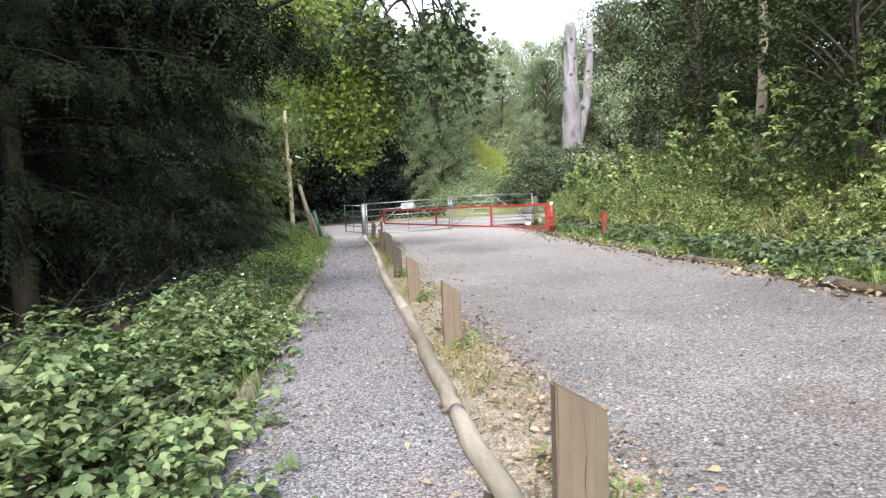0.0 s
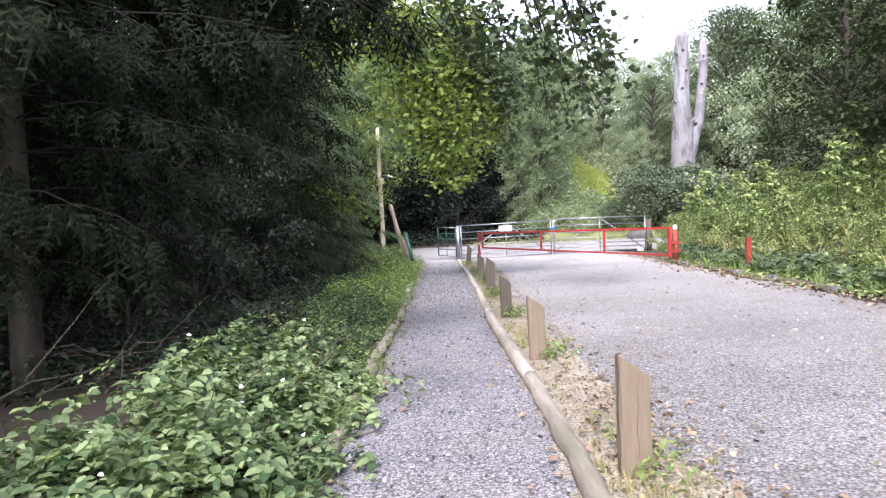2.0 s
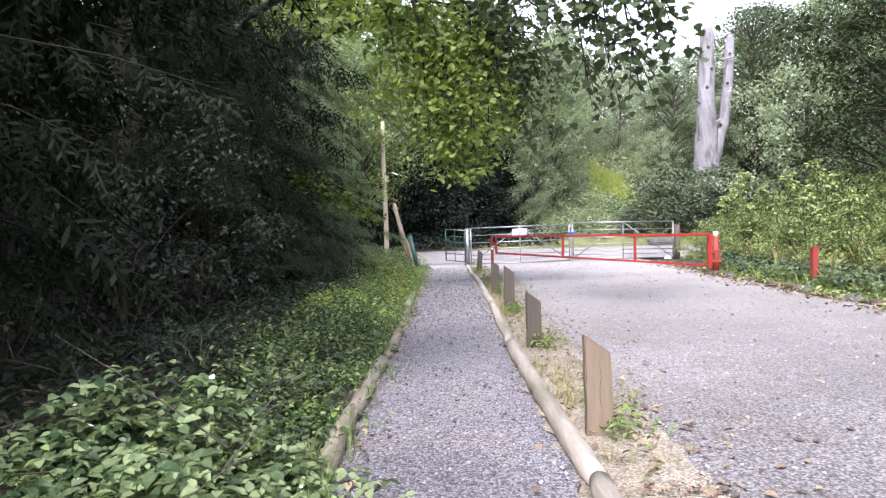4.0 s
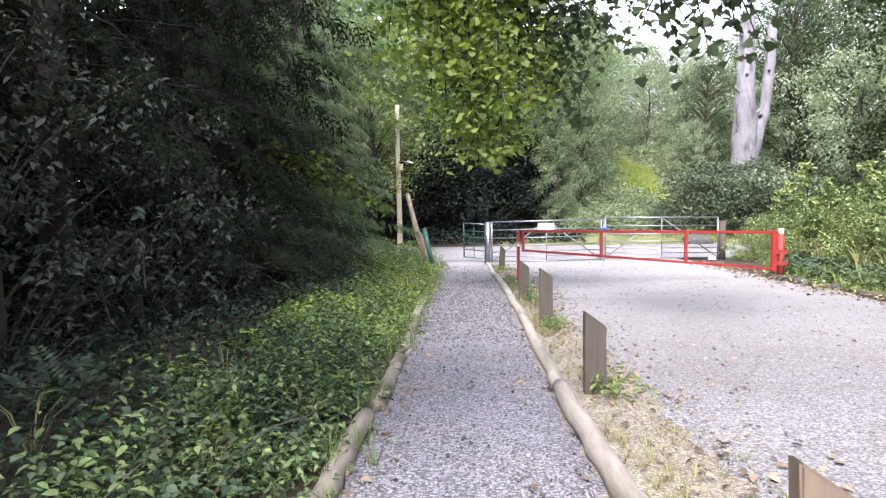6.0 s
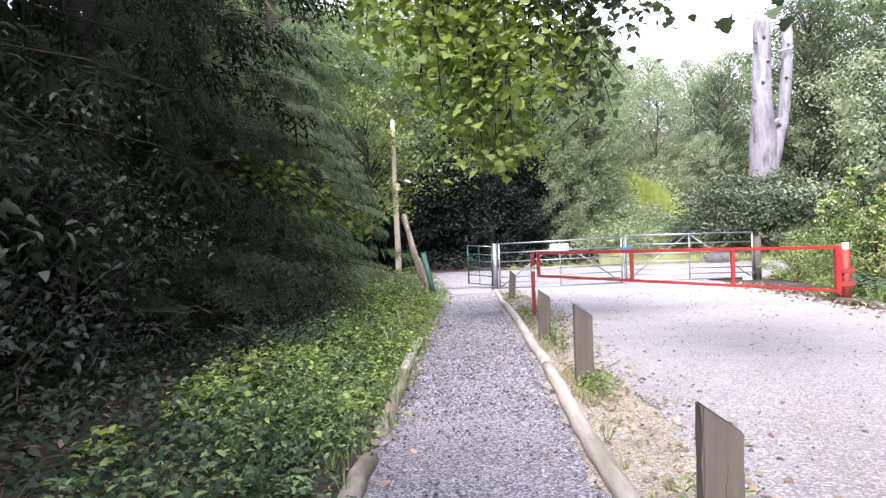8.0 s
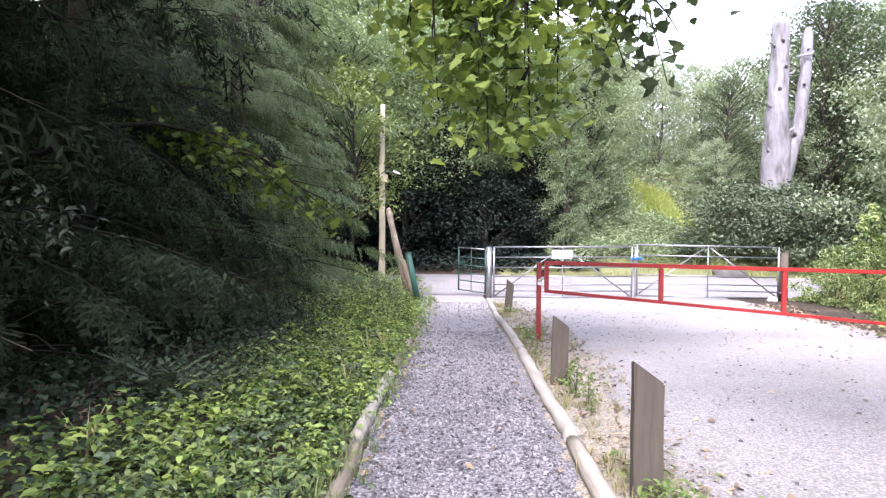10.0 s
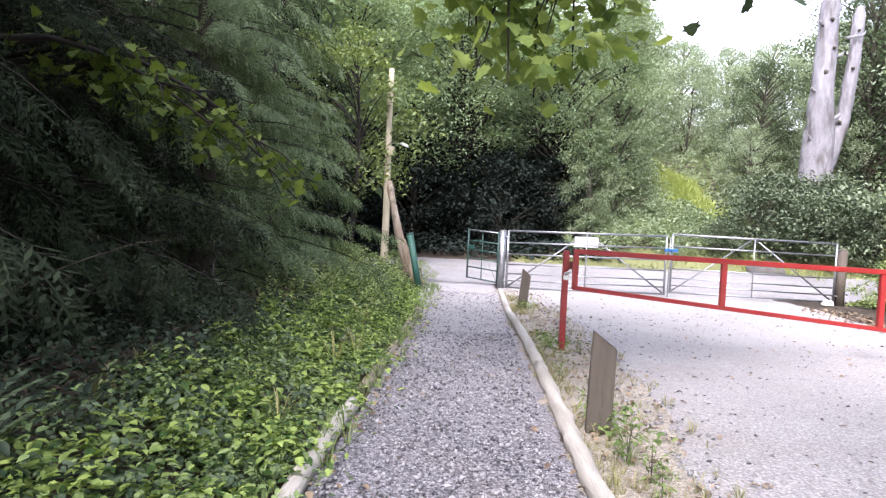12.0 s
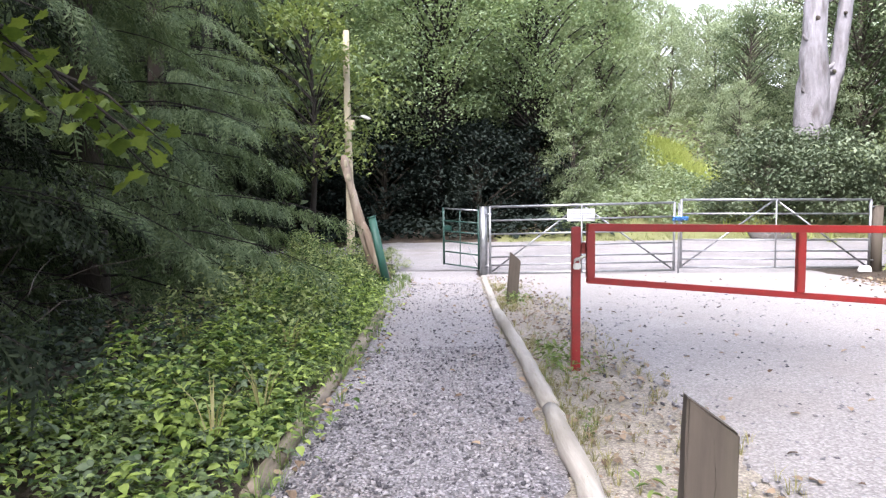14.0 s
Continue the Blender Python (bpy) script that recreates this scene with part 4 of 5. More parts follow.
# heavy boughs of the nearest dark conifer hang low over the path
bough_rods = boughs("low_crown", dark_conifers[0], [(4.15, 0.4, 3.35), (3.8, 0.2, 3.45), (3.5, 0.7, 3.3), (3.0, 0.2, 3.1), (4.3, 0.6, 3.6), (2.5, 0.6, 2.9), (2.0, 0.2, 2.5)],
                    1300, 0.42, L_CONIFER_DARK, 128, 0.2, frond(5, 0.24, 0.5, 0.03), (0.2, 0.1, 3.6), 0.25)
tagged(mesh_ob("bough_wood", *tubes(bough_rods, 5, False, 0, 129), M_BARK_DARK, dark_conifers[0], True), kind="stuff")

# ends are measured from the foot of the maple
bough_rods = boughs("crown", maple, [(5.0, -0.9, 3.9), (5.3, -0.6, 3.4), (5.6, -1.1, 3.0), (5.9, -0.8, 2.6), (6.1, -1.2, 2.4), (6.3, -0.7, 2.4), (6.5, -1.1, 2.55), (6.8, -0.8, 2.9), (7.1, -1.1, 3.3), (7.4, -0.7, 3.7),
                                        (6.0, -1.4, 3.0), (6.4, -1.5, 3.2), (5.6, -0.3, 4.2), (6.2, -0.3, 3.9), (6.9, -0.3, 4.3), (4.5, -0.6, 4.3)], 5600, 0.12, L_MAPLE, 120, 0.2, None, None, 0.05)
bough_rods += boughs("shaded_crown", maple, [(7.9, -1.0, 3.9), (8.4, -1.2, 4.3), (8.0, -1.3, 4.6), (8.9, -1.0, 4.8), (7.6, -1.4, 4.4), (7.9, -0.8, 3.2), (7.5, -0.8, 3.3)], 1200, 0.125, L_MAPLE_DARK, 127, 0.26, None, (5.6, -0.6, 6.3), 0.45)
bough_rods.append([((0, 0, 4.5), 0.1), ((2.0, 0.3, 5.6), 0.09), ((4.0, 0.5, 6.2), 0.075), ((5.6, 0.6, 6.3), 0.06)])
bough_rods += boughs("upper_crown", maple, [(2.6, -1.6, 5.6), (3.6, -2.0, 5.3), (4.4, -1.4, 5.6), (5.2, -2.0, 6.0), (6.0, -1.4, 5.9), (6.6, -1.7, 6.3), (4.0, -0.8, 7.2), (5.6, -0.9, 7.5), (7.2, -0.9, 7.6)],
                     2000, 0.14, L_MAPLE, 126, 0.36, None, (3.0, 0.4, 6.4), 0.3)
bough_rods += boughs("young_crown", maple, [(4.35, 0.9, 1.75), (3.9, 0.7, 1.95), (3.5, 1.0, 2.1), (3.2, 0.6, 2.2), (4.15, 1.3, 1.65)], 420, 0.115, L_MAPLE_BRIGHT, 121, 0.15, None, (0.8, 0.3, 2.4), 0.4)
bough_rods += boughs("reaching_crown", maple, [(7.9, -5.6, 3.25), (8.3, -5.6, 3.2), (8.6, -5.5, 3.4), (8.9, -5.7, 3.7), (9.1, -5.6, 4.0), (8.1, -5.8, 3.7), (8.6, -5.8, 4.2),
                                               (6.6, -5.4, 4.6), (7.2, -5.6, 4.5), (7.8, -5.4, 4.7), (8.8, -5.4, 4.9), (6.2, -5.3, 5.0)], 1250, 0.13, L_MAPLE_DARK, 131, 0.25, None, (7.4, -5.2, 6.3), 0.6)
bough_rods.append([((0, 0, 4.2), 0.1), ((2.4, -2.4, 5.6), 0.085), ((4.4, -3.9, 6.1), 0.07), ((5.8, -4.8, 6.4), 0.055), ((7.4, -5.2, 6.3), 0.045)])
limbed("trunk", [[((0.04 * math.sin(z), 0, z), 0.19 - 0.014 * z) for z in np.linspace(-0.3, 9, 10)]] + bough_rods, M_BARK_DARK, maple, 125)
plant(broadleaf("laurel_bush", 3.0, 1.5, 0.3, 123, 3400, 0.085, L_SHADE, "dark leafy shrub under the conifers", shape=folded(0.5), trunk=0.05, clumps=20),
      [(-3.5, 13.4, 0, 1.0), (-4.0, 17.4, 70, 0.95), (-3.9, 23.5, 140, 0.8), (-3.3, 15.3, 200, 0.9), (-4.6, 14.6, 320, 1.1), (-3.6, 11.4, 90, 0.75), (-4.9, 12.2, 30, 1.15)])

# the dark wood and the lit trees beyond the gates
front = broadleaf("wood_tree", 13, 4.4, 5.4, 130, 30000, 0.165, L_WOOD, "tall leafy tree at the edge of the dark wood", M_BARK_DARK, clumps=110, trunk=0.28)
plant(front, [(4.2, 48.2, 0, 0.9), (-0.4, 47.6, 100, 1.0), (-5.6, 45.6, 200, 1.0), (-9.6, 42.5, 300, 0.95)])
wood = broadleaf("wood_tree", 15, 4.8, 3.6, 133, 4500, 0.55, L_WOOD, "tall tree deep in the dark wood", clumps=60, trunk=0.28)
plant(wood, [(-0.5, 54.0, 40, 1.1), (-6.5, 53.0, 160, 1.1), (-13.5, 48.0, 250, 1.2), (2.0, 62.0, 70, 1.2), (-4.5, 63.0, 330, 1.3), (-12.5, 59.0, 12, 1.3), (-7.6, 40.2, 290, 0.85), (-11.5, 41.5, 20, 1.0)])
# yews fill the space under the canopy so that it reads as shade
yew = broadleaf("yew", 6.5, 3.2, 0.3, 131, 7500, 0.27, L_DARK, "dark dense yew with the shade of the wood in its colour", clumps=50, trunk=0.25)
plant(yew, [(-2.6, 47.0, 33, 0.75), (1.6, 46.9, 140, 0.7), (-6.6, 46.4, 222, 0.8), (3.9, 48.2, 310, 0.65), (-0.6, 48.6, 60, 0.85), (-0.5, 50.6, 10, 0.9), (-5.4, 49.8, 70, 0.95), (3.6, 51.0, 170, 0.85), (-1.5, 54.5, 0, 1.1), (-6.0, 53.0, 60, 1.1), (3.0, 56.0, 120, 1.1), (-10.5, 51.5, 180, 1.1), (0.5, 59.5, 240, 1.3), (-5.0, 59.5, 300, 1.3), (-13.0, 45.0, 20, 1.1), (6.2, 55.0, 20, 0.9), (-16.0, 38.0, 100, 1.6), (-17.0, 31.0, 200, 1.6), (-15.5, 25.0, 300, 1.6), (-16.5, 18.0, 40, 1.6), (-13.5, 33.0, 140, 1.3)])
plant(broadleaf("pale_tree", 11.5, 2.2, 0.5, 132, 19000, 0.15, L_OAK, "tall pale grey-green tree behind the gates", clumps=60, trunk=0.2, drop=0.5), [(7.3, 48.6, 0, 0.95), (8.5, 53.5, 200, 1.05), (5.6, 46.6, 120, 0.62), (8.0, 61.0, 70, 1.0), (10.6, 62.0, 300, 1.0)])

plant(broadleaf("young_tree", 8.5, 2.3, 3.4, 134, 4200, 0.17, L_YOUNG, "young yellow-green tree at the edge of the wood", M_BARK_DARK, clumps=46, trunk=0.1), [(-3.9, 37.5, 0, 1.0)])

# trees on the hill and behind the bank
hill = broadleaf("hill_tree", 12, 4.6, 0.3, 140, 20000, 0.23, L_WILLOW, "silvery green tree on the hillside", clumps=90, trunk=0.25, drop=0.6)
plant(hill, [(13.5, 75.0, 90, 0.72), (18.5, 77.0, 180, 0.74), (22.0, 75.5, 200, 0.7), (25.5, 75.0, 320, 0.75), (15.8, 80.0, 250, 0.74), (9.0, 74.0, 10, 0.8), (30.5, 74.0, 270, 0.9), (36.0, 70.0, 45, 1.2), (32.0, 52.0, 120, 1.1), (44.0, 62.0, 200, 1.2)])
dark_hill = broadleaf("hill_oak", 14, 4.6, 1.0, 141, 17000, 0.23, L_OAK_DARK, "full dark green tree behind the bank", clumps=95, trunk=0.3)
plant(dark_hill, [(23.6, 56.5, 0, 0.92), (18.4, 59.0, 140, 0.55), (28.0, 52.5, 200, 0.95), (26.5, 60.0, 50, 0.9), (28.5, 45.0, 90, 1.0), (24.0, 34.5, 180, 0.95), (20.5, 24.5, 270, 1.0), (17.5, 15.5, 60, 1.0), (16.5, 6.5, 150, 1.0), (15.5, -3.0, 240, 1.0), (27.0, 20.0, 330, 1.2), (26.0, 8.0, 15, 1.2), (4.0, 73.0, 20, 1.0), (-1.0, 78.0, 111, 1.2)])
sallow = broadleaf("sallow", 7.0, 2.6, 0.1, 142, 11000, 0.16, L_WILLOW, "pale bushy sallow on the bank", clumps=36, trunk=0.1, drop=0.3)
plant(sallow, [(12.0, 69.0, 40, 1.0), (16.0, 67.0, 140, 1.05), (20.0, 68.0, 240, 1.0), (24.0, 66.0, 75, 1.1), (15.8, 54.5, 160, 0.6), (20.5, 56.0, 260, 0.9), (9.5, 67.0, 20, 0.9), (28.0, 62.0, 20, 1.0), (31.0, 67.0, 110, 1.1), (19.5, 41.5, 200, 1.35)])
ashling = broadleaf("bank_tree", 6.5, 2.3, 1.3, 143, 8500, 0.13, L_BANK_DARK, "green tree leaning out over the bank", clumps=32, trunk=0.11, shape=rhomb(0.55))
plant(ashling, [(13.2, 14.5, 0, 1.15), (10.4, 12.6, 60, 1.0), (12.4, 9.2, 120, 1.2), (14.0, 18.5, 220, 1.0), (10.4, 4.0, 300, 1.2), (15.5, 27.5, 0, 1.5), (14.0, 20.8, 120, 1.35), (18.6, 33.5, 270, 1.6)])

plant(broadleaf("tall_tree", 12.5, 2.4, 7.2, 144, 3000, 0.22, L_OAK, "slender tree with a bare pale trunk on the bank", M_BARK_PALE, clumps=24, trunk=0.17), [(11.8, 18.5, 0, 1.0)])

# ---- hedge and bank shrubs ----
laurel = broadleaf("hedge_shrub", 2.7, 1.9, 0.1, 150, 7500, 0.15, L_MOUND, "broad dark glossy-leaved shrub in the hedge", clumps=48, trunk=0.06, shape=rhomb(0.55), group="hedge beyond the gates")
plant(laurel, [(11.0, 44.2, 60, 0.55), (12.8, 44.4, 130, 1.05), (15.0, 44.2, 190, 1.0), (17.2, 44.0, 250, 1.05), (19.6, 43.6, 310, 1.1), (14.2, 46.8, 110, 1.1), (16.8, 46.8, 200, 1.1), (21.8, 43.4, 80, 1.1)])
shrub = broadleaf("bank_shrub", 1.9, 1.25, 0.05, 151, 2700, 0.105, L_HERB, "leafy yellow-green shrub on the bank", clumps=20, trunk=0.03, shape=rhomb(0.55), group="shrubs on the bank")
spots = []
sr = np.random.default_rng(31)
for y in np.arange(3.0, 31.0, 1.45):
    e = float(road_edge(y))
    for off in (2.1, 3.6, 5.4):
        spots.append((e + off + sr.uniform(-0.4, 0.5), y + sr.uniform(-0.5, 0.5), sr.uniform(0, 360), (0.2 + (0.11 if y < 20 else 0.13) * off) * sr.uniform(0.8, 1.25)))
spots += [(-1.8, 29.4, 10, 0.42), (-2.4, 30.8, 100, 0.5), (-1.6, 31.8, 200, 0.45), (-2.0, 27.6, 300, 0.38), (-1.0, 33.0, 40, 0.3), (-2.9, 32.6, 70, 0.55), (10.2, 30.6, 10, 0.7), (11.4, 30.0, 100, 0.8), (10.0, 28.8, 200, 0.6), (12.6, 31.2, 300, 0.9), (9.9, 26.8, 50, 0.6), (9.3, 27.6, 150, 0.45), (9.1, 28.9, 20, 0.5), (9.6, 30.2, 260, 0.6), (8.9, 26.0, 95, 0.4), (10.6, 27.8, 330, 0.75)]
plant(shrub, spots)
sapling = broadleaf("sapling", 2.8, 0.5, 0.5, 152, 420, 0.17, L_HERB, "upright young sapling rising from the bank", clumps=16, trunk=0.02, shape=folded(0.6), group="saplings on the bank")
plant(sapling, [(float(road_edge(y)) + off, y, 70.0 * k, s) for k, (y, off, s) in enumerate(((8.0, 3.0, 1.0), (9.6, 4.2, 1.2), (11.2, 2.8, 0.9), (12.4, 3.8, 1.15), (13.8, 2.6, 0.8), (15.2, 3.6, 1.2), (16.6, 2.9, 0.9),
                                                                                  (18.2, 3.9, 1.15), (19.8, 3.1, 0.9), (21.4, 4.3, 1.1), (23.2, 3.0, 0.7), (25.4, 3.6, 0.9), (27.6, 2.9, 0.7), (29.4, 2.2, 0.7), (20.6, 2.2, 0.6), (22.3, 2.0, 0.7), (24.2, 2.4, 0.8), (26.4, 2.0, 0.6), (28.4, 2.6, 0.9), (30.2, 2.8, 0.8)))])

verge_weed = broadleaf("verge_weed", 0.42, 0.1, 0.04, 153, 90, 0.042, L_GRASS_GREEN, "straggling green weed growing beside the posts", clumps=14, trunk=0.004, shape=folded(0.5), group="weeds on the verge")
plant(verge_weed, [(1.3, 19.15, 0, 0.95), (1.37, 18.85, 80, 0.8), (1.24, 19.95, 150, 0.6), (1.33, 18.5, 230, 0.6), (1.32, 7.1, 30, 0.6), (1.26, 3.8, 210, 0.55), (1.33, 16.2, 280, 0.6), (1.28, 13.7, 110, 0.5), (1.25, 10.3, 60, 0.55),
                   (1.62, 22.9, 320, 0.45), (1.5, 23.3, 20, 0.5), (1.2, 21.4, 100, 0.5), (1.3, 27.2, 190, 0.5)], 0.01)

# ---- low growth ----


def carpet(name, shape, count, region, size, material, label, seed, rise, tilt=0.35, category="undergrowth"):
    """Leaves at uneven heights over a stretch of ground; region gives x, y and the growth's height there."""
    r = np.random.default_rng(seed)
    x, y, h = region(r, count)
    z = land(x, y) + h * (1 - rise * r.random(len(x)) ** 1.6) + 0.02
    d, v = scatter_dirs(len(x), tilt, r)
    return tagged(leaf_ob(name, [stamp(shape, np.stack([x, y, z], 1), d, v, size * r.uniform(0.55, 1.35, len(x)))], material), label, category, kind="stuff")


def lumps(x, y, s=1.0):
    return 0.5 + 0.5 * np.sin(x * 2.3 * s + 1.3 * np.sin(y * 1.1 * s)) * np.sin(y * 1.9 * s + np.sin(x * 1.7))


def clumped(r, n, x, y, radius, height):
    """Leaves gathered into domed plants at x, y, with a thin low layer between them."""
    k = r.integers(0, len(x), n)
    u, a = np.sqrt(r.random(n)), r.uniform(0, 2 * math.pi, n)
    low = r.random(n) < 0.16
    out = radius[k] * u * np.where(low, 2.0, 1.0)
    h = np.where(low, 0.1, height[k] * (1 - 0.6 * u * u))
    return x[k] + out * np.cos(a), y[k] + out * np.sin(a), h


def bramble_region(r, n):
    y = r.uniform(-3.0, 9.5, 330)
    w = r.random(330)
    x = -0.58 + 0.3 * (1 - smooth(4.5, 6.0, y)) * (1 - w) - w * np.maximum(1.0, 3.6 - 0.37 * np.clip(y, 0, 9))
    return clumped(r, n, x, y, r.uniform(0.16, 0.4, 330), 0.1 + r.uniform(0.15, 0.62, 330) * smooth(-0.1, 0.45, w))


def nettle_region(r, n):
    y = 7.5 + 25 * r.random(620)
    w = r.random(620)
    x = -0.62 - 0.3 * smooth(24, 31, y) - w * (0.85 + 0.3 * smooth(15.5, 19.5, y) + 0.3 * smooth(26, 29, y))
    return clumped(r, n, x, y, r.uniform(0.1, 0.3, 620), 0.07 + r.uniform(0.06, 0.52, 620) * (1 - 0.4 * smooth(13, 17, y)) * smooth(-0.1, 0.6, w) + 0.2 * smooth(27, 31, y))


def elder_region(r, n):
    y = np.where(r.random(230) < 0.95, 15.0 + 15.5 * r.random(230) ** 0.85, 8 + 8 * r.random(230))
    w = r.random(230) ** 1.2
    x = -0.68 - 0.25 * smooth(24, 31, y) - w * 1.15
    return clumped(r, n, x, y, r.uniform(0.14, 0.34, 230), 0.12 + r.uniform(0.06, 0.34, 230) * smooth(-0.1, 0.6, w))


def pale_region(r, n):
    y = 24.0 + 8.0 * r.random(130)
    x = -0.95 - 1.6 * r.random(130)
    return clumped(r, n, x, y, r.uniform(0.12, 0.3, 130), r.uniform(0.2, 0.7, 130))


def bank_foot(y):
    return road_edge(y) + 1.3 * smooth(24.5, 27.5, y)


def bank_region(r, n):
    y = -4.0 + 36 * r.random(900)
    w = r.random(900) ** 1.3
    x = bank_foot(y) + 0.35 + w * 5.5
    return clumped(r, n, x, y, r.uniform(0.2, 0.5, 900), 0.1 + r.uniform(0.1, 1.05, 900) * smooth(0.05, 0.4, w))


carpet("brambles", three(), 18000, bramble_region, 0.115, L_BRAMBLE, "tangle of green bramble leaves beside the path", 201, 0.75)
carpet("nettles", folded(0.55), 44000, nettle_region, 0.048, L_NETTLE, "bright green nettles and ground ivy along the path", 202, 0.8)
carpet("ground_elder", folded(0.62), 22000, elder_region, 0.064, L_ELDER, "yellow-green ground elder along the edge of the path", 209, 0.7, 0.22)
carpet("pale_weeds", folded(0.45), 9500, pale_region, 0.07, L_HERB, "pale fluffy weeds round the leaning stump", 219, 0.75, 0.5)
# dark leaf colour put in as the shaded gaps between the nettles
carpet("ivy", three(), 7500, nettle_region, 0.075, L_HEDGE, "dark ivy and bramble leaves among the nettles", 203, 0.8)
carpet("bank_weeds", rhomb(0.5), 85000, bank_region, 0.11, L_HERB, "thick mixed weeds covering the bank", 204, 0.85, 0.5)

carpet("hill_weeds", rhomb(0.6), 34000, lambda r, n: (lambda a, b: (a[~((a > 11.8) & (a < 13.4) & (b > 48) & (b < 66))], b[~((a > 11.8) & (a < 13.4) & (b > 48) & (b < 66))], np.full((~((a > 11.8) & (a < 13.4) & (b > 48) & (b < 66))).sum(), 0.5)))(r.uniform(6, 40, n), r.uniform(46.5, 80, n)), 0.28, L_OAK, "pale green scrub covering the hillside", 205, 0.9, 0.5)

carpet("verge_scrub", rhomb(0.6), 15000, lambda r, n: (lambda x: (x, r.uniform(43.6, 50.0, n) + 0.3 * np.sin(x * 1.9), 0.35 + 0.6 * lumps(x, x * 0.7)))(r.uniform(4.5, 12.0, n)), 0.15, L_OAK, "pale leafy scrub between the wood and the hedge", 226, 0.9, 0.5)

# undergrowth leaves; their dark colour also stands in for shade on the soil
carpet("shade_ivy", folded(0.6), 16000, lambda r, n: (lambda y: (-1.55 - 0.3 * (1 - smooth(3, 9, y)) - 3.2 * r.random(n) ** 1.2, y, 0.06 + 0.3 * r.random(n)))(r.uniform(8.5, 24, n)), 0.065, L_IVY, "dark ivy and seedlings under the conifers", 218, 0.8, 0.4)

# added leaf cover that darkens the wood floor where shade should fall
carpet("wood_floor_shade", rhomb(0.7), 16000, lambda r, n: (r.uniform(-13, 6.5, n), r.uniform(43, 58, n), np.full(n, 0.45)), 0.26, L_DARK, "added dark leaf cover standing in for shade on the wood floor", 206, 0.9, 0.4)


def post_region(r, n):
    y = r.choice([3.3, 6.8, 10.0, 13.2, 16.4, 19.8, 23.2, 27.3], n) + r.normal(0.1, 0.3, n)
    return 1.2 + np.abs(r.normal(0, 0.16, n)), y, 0.05 + 0.12 * r.random(n)


carpet("verge_weeds", folded(0.45), 1700, post_region, 0.055, L_GRASS_GREEN, "small green weeds round the feet of the posts", 207, 0.8)


def fern(x, y, size, seed):
    """A shuttlecock of arching fronds."""
    r = np.random.default_rng(seed)
    n = 8
    a = np.arange(n) * 6.283 / n + r.uniform(-0.25, 0.25, n)
    at = np.tile((x, y, float(land(x, y)) + 0.02), (n, 1))
    ahead = np.stack([np.cos(a), np.sin(a), r.uniform(0.9, 1.7, n)], 1)
    ob = leaf_ob("fern", [stamp(frond(13, 0.2, 0.45, 0.02), at, ahead, np.tile((0, 0, 1.0), (n, 1)), size * r.uniform(0.8, 1.15, n))], L_HEDGE)
    return tagged(ob, "small green fern among the weeds under the conifers", "fern", "ferns")


for k, (x, y, s) in enumerate(((-1.9, 18.0, 0.55), (-2.25, 18.4, 0.6), (-2.3, 12.2, 0.5))):
    fern(x, y, s, 300 + k)


def grass_region(r, n):
    y = r.uniform(0, 30.5, n)
    keep = r.random(n) < 0.15 + 0.85 * (np.sin(y * 1.8) * np.sin(y * 0.63 + 1) > 0.1) + 0.6 * smooth(17, 20, y) * (1 - smooth(24, 25, y))
    x = np.where(r.random(n) < 0.55, r.normal(1.16, 0.09, n), r.uniform(1.05, 1.75 + 0.35 * smooth(17, 22, y) - 0.7 * smooth(27, 31, y), n))
    return x[keep], y[keep], np.zeros(keep.sum())


def tufts(name, count, region, size, material, label, seed):
    r = np.random.default_rng(seed)
    x, y, h = region(r, count)
    n = len(x)
    a = r.uniform(0, 6.28, n)
    d = np.stack([np.cos(a), np.sin(a), np.zeros(n)], 1)
    at = np.stack([x, y, land(x, y) + h], 1)
    return tagged(leaf_ob(name, [stamp(grass_blades(), at, d, np.tile((0, 0, 1.0), (n, 1)), size * r.uniform(0.4, 1.3, n))], material), label, "grass", kind="stuff")


tufts("verge_grass", 2600, grass_region, 0.11, L_GRASS, "thin dry grass and weeds round the posts", 210)
tufts("path_grass", 420, lambda r, n: (r.normal(-0.5, 0.1, n), r.uniform(0, 31, n), np.zeros(n)), 0.2, L_GRASS_GREEN, "green grass tufts hanging over the old logs", 211)
carpet("bank_brambles", three(), 4500, lambda r, n: (lambda y: (bank_foot(y) + 0.35 + 1.3 * r.random(n), y, 0.12 + 0.3 * lumps(y, y * 0.4, 1.6)))(r.uniform(3, 30, n)), 0.16, L_HEDGE, "dark bramble leaves along the foot of the bank", 208, 0.8)
tufts("bank_stalks", 380, lambda r, n: (lambda y: (road_edge(y) + 1.2 + 4.0 * r.random(n), y, np.zeros(n)))(r.uniform(4, 31, n)), 0.75, L_GRASS, "tall dry stalks standing out of the bank", 216)
tufts("verge_stalks", 22, lambda r, n: (1.08 + 0.3 * r.random(n), r.uniform(3, 23, n), np.zeros(n)), 0.2, L_GRASS_GREEN, "small straggling weeds beside the log", 217)
tufts("tall_grass", 26, lambda r, n: (-0.75 - 1.2 * r.random(n), r.uniform(7, 30, n), 0.1 * r.random(n)), 0.36, L_GRASS, "thin dry grasses and stalks among the nettles", 215)
tufts("bank_grass", 700, lambda r, n: (lambda y: (bank_foot(y) + r.uniform(0.1, 1.6, n), y, np.zeros(n)))(r.uniform(3, 31, n)), 0.4, L_GRASS_GREEN, "long grass at the foot of the bank", 212)
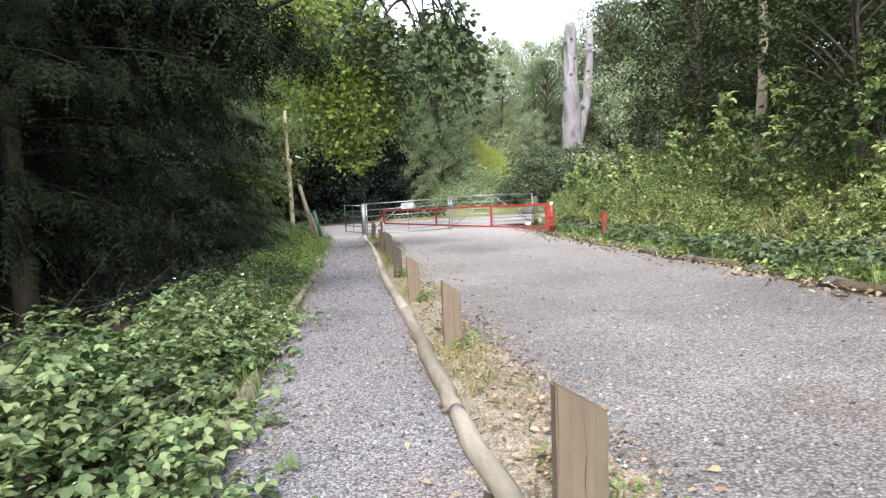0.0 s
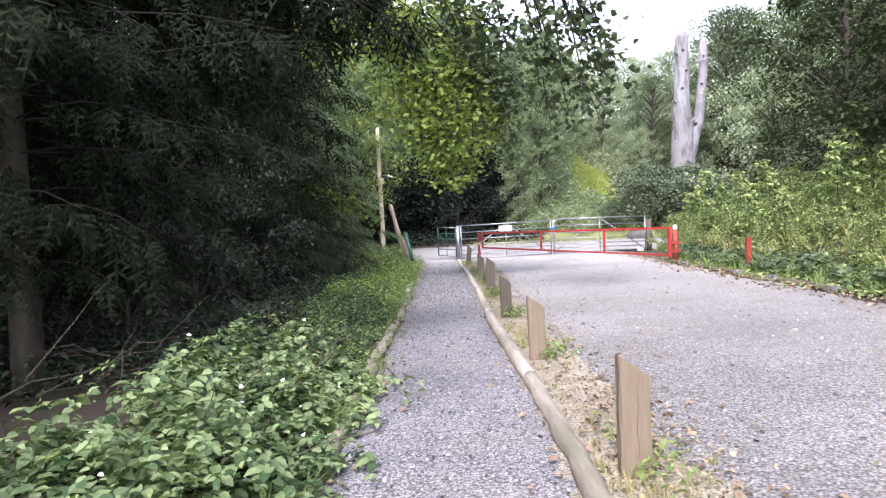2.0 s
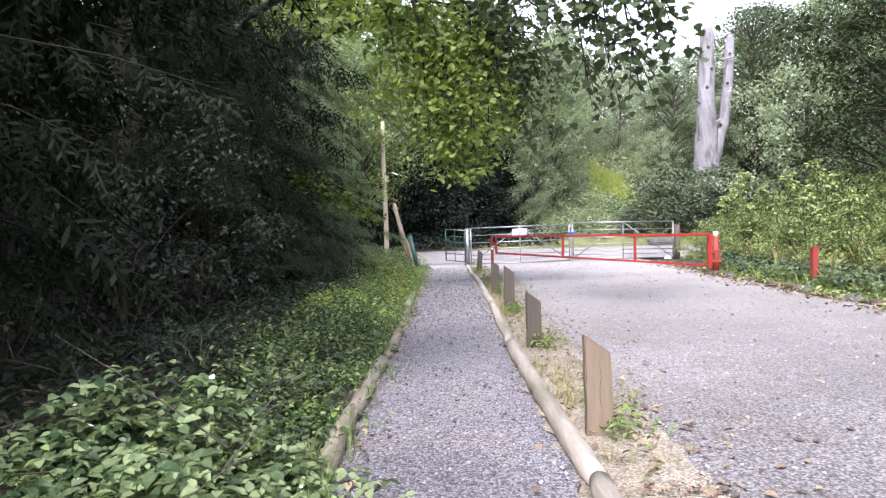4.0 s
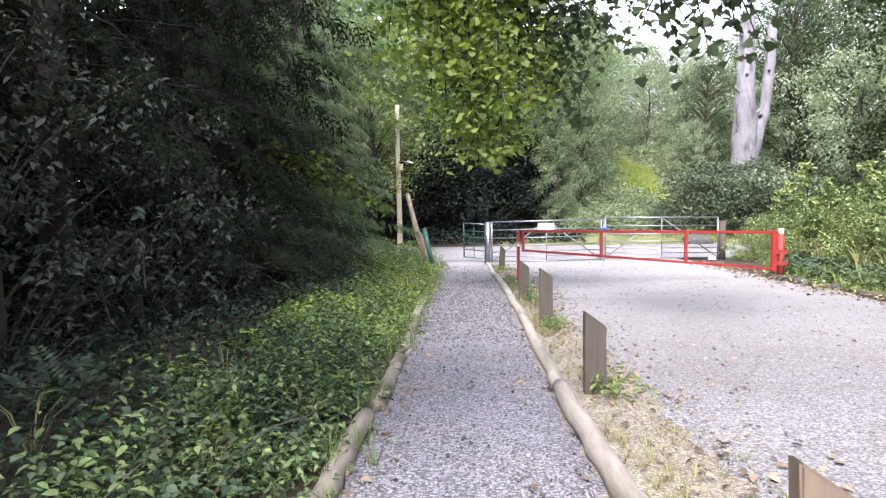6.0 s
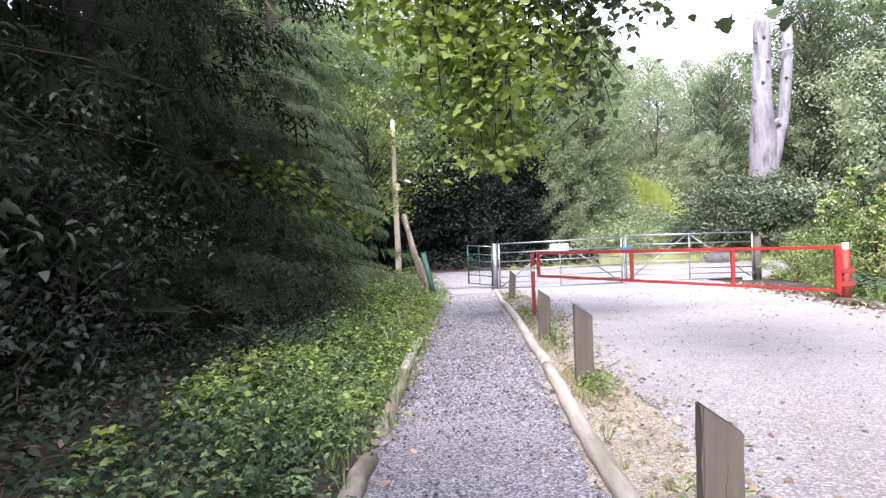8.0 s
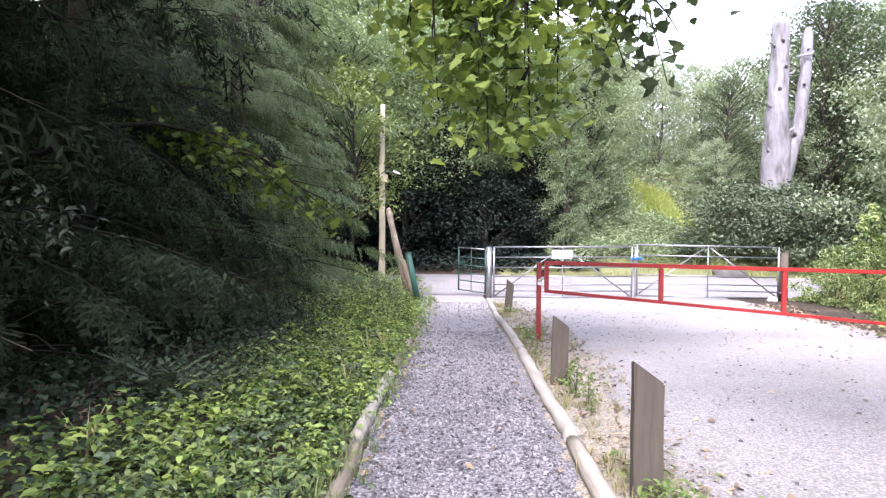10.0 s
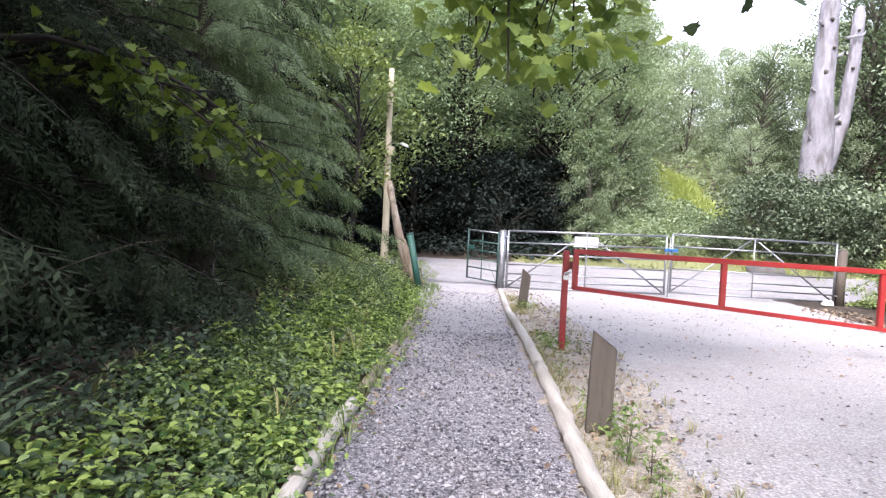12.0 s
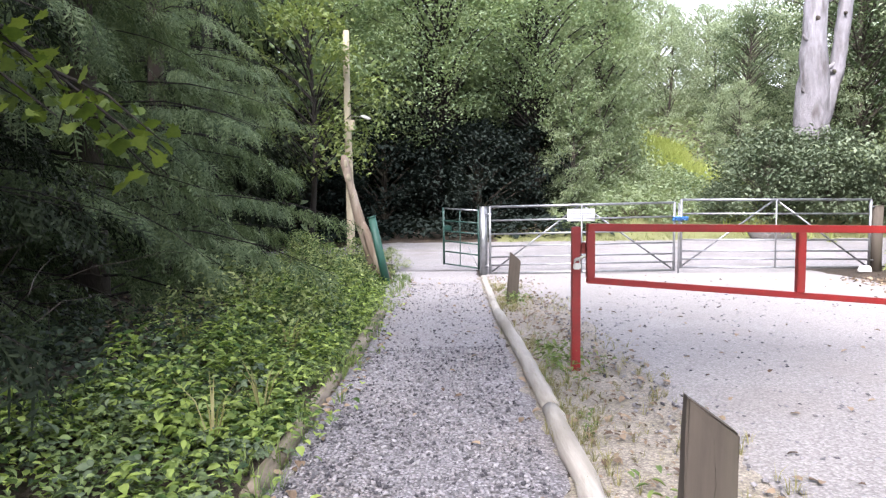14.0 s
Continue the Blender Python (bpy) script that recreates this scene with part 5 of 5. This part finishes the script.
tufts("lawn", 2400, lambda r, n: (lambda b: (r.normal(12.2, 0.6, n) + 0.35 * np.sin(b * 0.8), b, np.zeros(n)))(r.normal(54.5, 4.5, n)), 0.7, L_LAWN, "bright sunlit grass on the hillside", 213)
tufts("far_verge_grass", 1500, lambda r, n: (r.uniform(2.5, 24, n), r.uniform(41.7, 45.0, n), np.zeros(n)), 0.2, L_LAWN_DULL, "short dull grass beyond the turning", 214)

# ---- leaf litter, loose stones and twigs ----


def flat_region(r, n):
    y = r.uniform(0.5, 31, n)
    x = np.where(r.random(n) < 0.6, r.normal(1.45, 0.3, n), np.where(r.random(n) < 0.5, r.normal(-0.4, 0.1, n), r.uniform(-0.4, 6.6, n)))
    return x, y, np.full(n, 0.025)


carpet("fallen_leaves", folded(0.7), 2600, flat_region, 0.055, M_LITTER, "scattered dry brown fallen leaves", 220, 0.0, 0.2, "leaves")
carpet("verge_litter", rhomb(0.5), 2400, lambda r, n: (lambda y: (np.clip(r.normal(1.35, 0.25, n), 1.02, 2.1), y, np.full(n, 0.02)))(r.uniform(1, 30, n)), 0.035, M_LITTER, "crumbled leaves, bark and straw on the verge", 224, 0.0, 0.3, "leaves")
carpet("near_litter", folded(0.7), 1700, lambda r, n: (r.normal(1.4, 0.2, n), r.uniform(1.5, 9, n), np.full(n, 0.025)), 0.032, M_LITTER, "curled reddish brown leaves by the posts", 225, 0.0, 0.4, "leaves")
carpet("bank_litter", folded(0.7), 1800, lambda r, n: (lambda y: (road_edge(y) + r.normal(-0.1, 0.3, n), y, np.full(n, 0.04)))(r.uniform(3, 30, n)), 0.08, M_LITTER, "brown leaf litter at the foot of the bank", 221, 0.0, 0.25, "leaves")
carpet("wood_litter", folded(0.7), 2600, lambda r, n: (r.uniform(-7, -2.2, n), r.uniform(9, 30, n), np.full(n, 0.03)), 0.1, M_LITTER, "brown litter under the conifers", 222, 0.0, 0.3, "leaves")
carpet("bramble_blossom", palmate(), 170, lambda r, n: (lambda a: (a[0], a[1], a[2] + 0.05))(bramble_region(r, n)), 0.024, M_BLOSSOM, "white bramble blossom", 223, 0.1, 0.4, "flowers")


def chips(name, count, region, low, high, label, seed):
    """Loose angular stones."""
    r = np.random.default_rng(seed)
    base = np.array([(1, 0.1, 0), (-0.9, 0, 0.1), (0, 1, 0.1), (0.15, -1, 0), (0.3, 0.2, 0.8), (0, 0, -0.6)])
    q = [(4, 0, 2), (4, 2, 1), (4, 1, 3), (4, 3, 0), (5, 2, 0), (5, 1, 2), (5, 3, 1), (5, 0, 3)]
    x, y = region(r, count)
    n = len(x)
    s = low + (high - low) * r.random(n) ** 3
    d, v = scatter_dirs(n, 0.5, r)
    ob = leaf_ob(name, [stamp((base * (1, 0.75, 0.6), q), np.stack([x, y, land(x, y) + 0.022 + s * 0.25], 1), d, v, s)], M_STONE)
    return tagged(ob, label, "gravel", kind="stuff")


chips("path_stones", 22000, lambda r, n: (r.uniform(-0.38, 0.9, n), np.where(r.random(n) < 0.6, r.uniform(15.5, 24, n), 1.0 + 29 * r.random(n) ** 1.1)), 0.008, 0.024, "loose grey stones on the footpath", 230)
chips("road_stones", 16000, lambda r, n: (1.6 + 4.6 * r.random(n) ** 1.4, r.uniform(1, 28, n)), 0.006, 0.028, "loose pale stones on the lane", 231)


def twig_mess(name, count, region, label, seed, length=0.7):
    r = np.random.default_rng(seed)
    rods = []
    for _ in range(count):
        x, y, z = region(r)
        p = np.array((x, y, float(land(x, y)) + z))
        d = np.array((r.normal(0, 1), r.normal(0, 1), r.uniform(-0.1, 0.6)))
        d *= length * r.uniform(0.4, 1.2) / np.linalg.norm(d)
        rods.append([(tuple(p + d * u + np.array((0, 0, 0.25 * length * u * (1 - u))) + r.normal(0, 0.015, 3)), 0.0045 * (1.15 - u)) for u in np.linspace(0, 1, 5)])
    return tagged(mesh_ob(name, *tubes(rods, 4, False), M_TWIG, None), label, "twigs", kind="stuff")


twig_mess("dead_twigs", 150, lambda r: (r.uniform(-4.2, -2.0), r.uniform(9, 24), r.uniform(0.05, 0.9)), "bare dead twigs under the conifers", 240, 0.9)
twig_mess("bramble_canes", 160, lambda r: (r.uniform(-3.2, -0.7), r.uniform(1, 12), r.uniform(0.05, 0.4)), "arching reddish bramble canes", 241, 0.8)
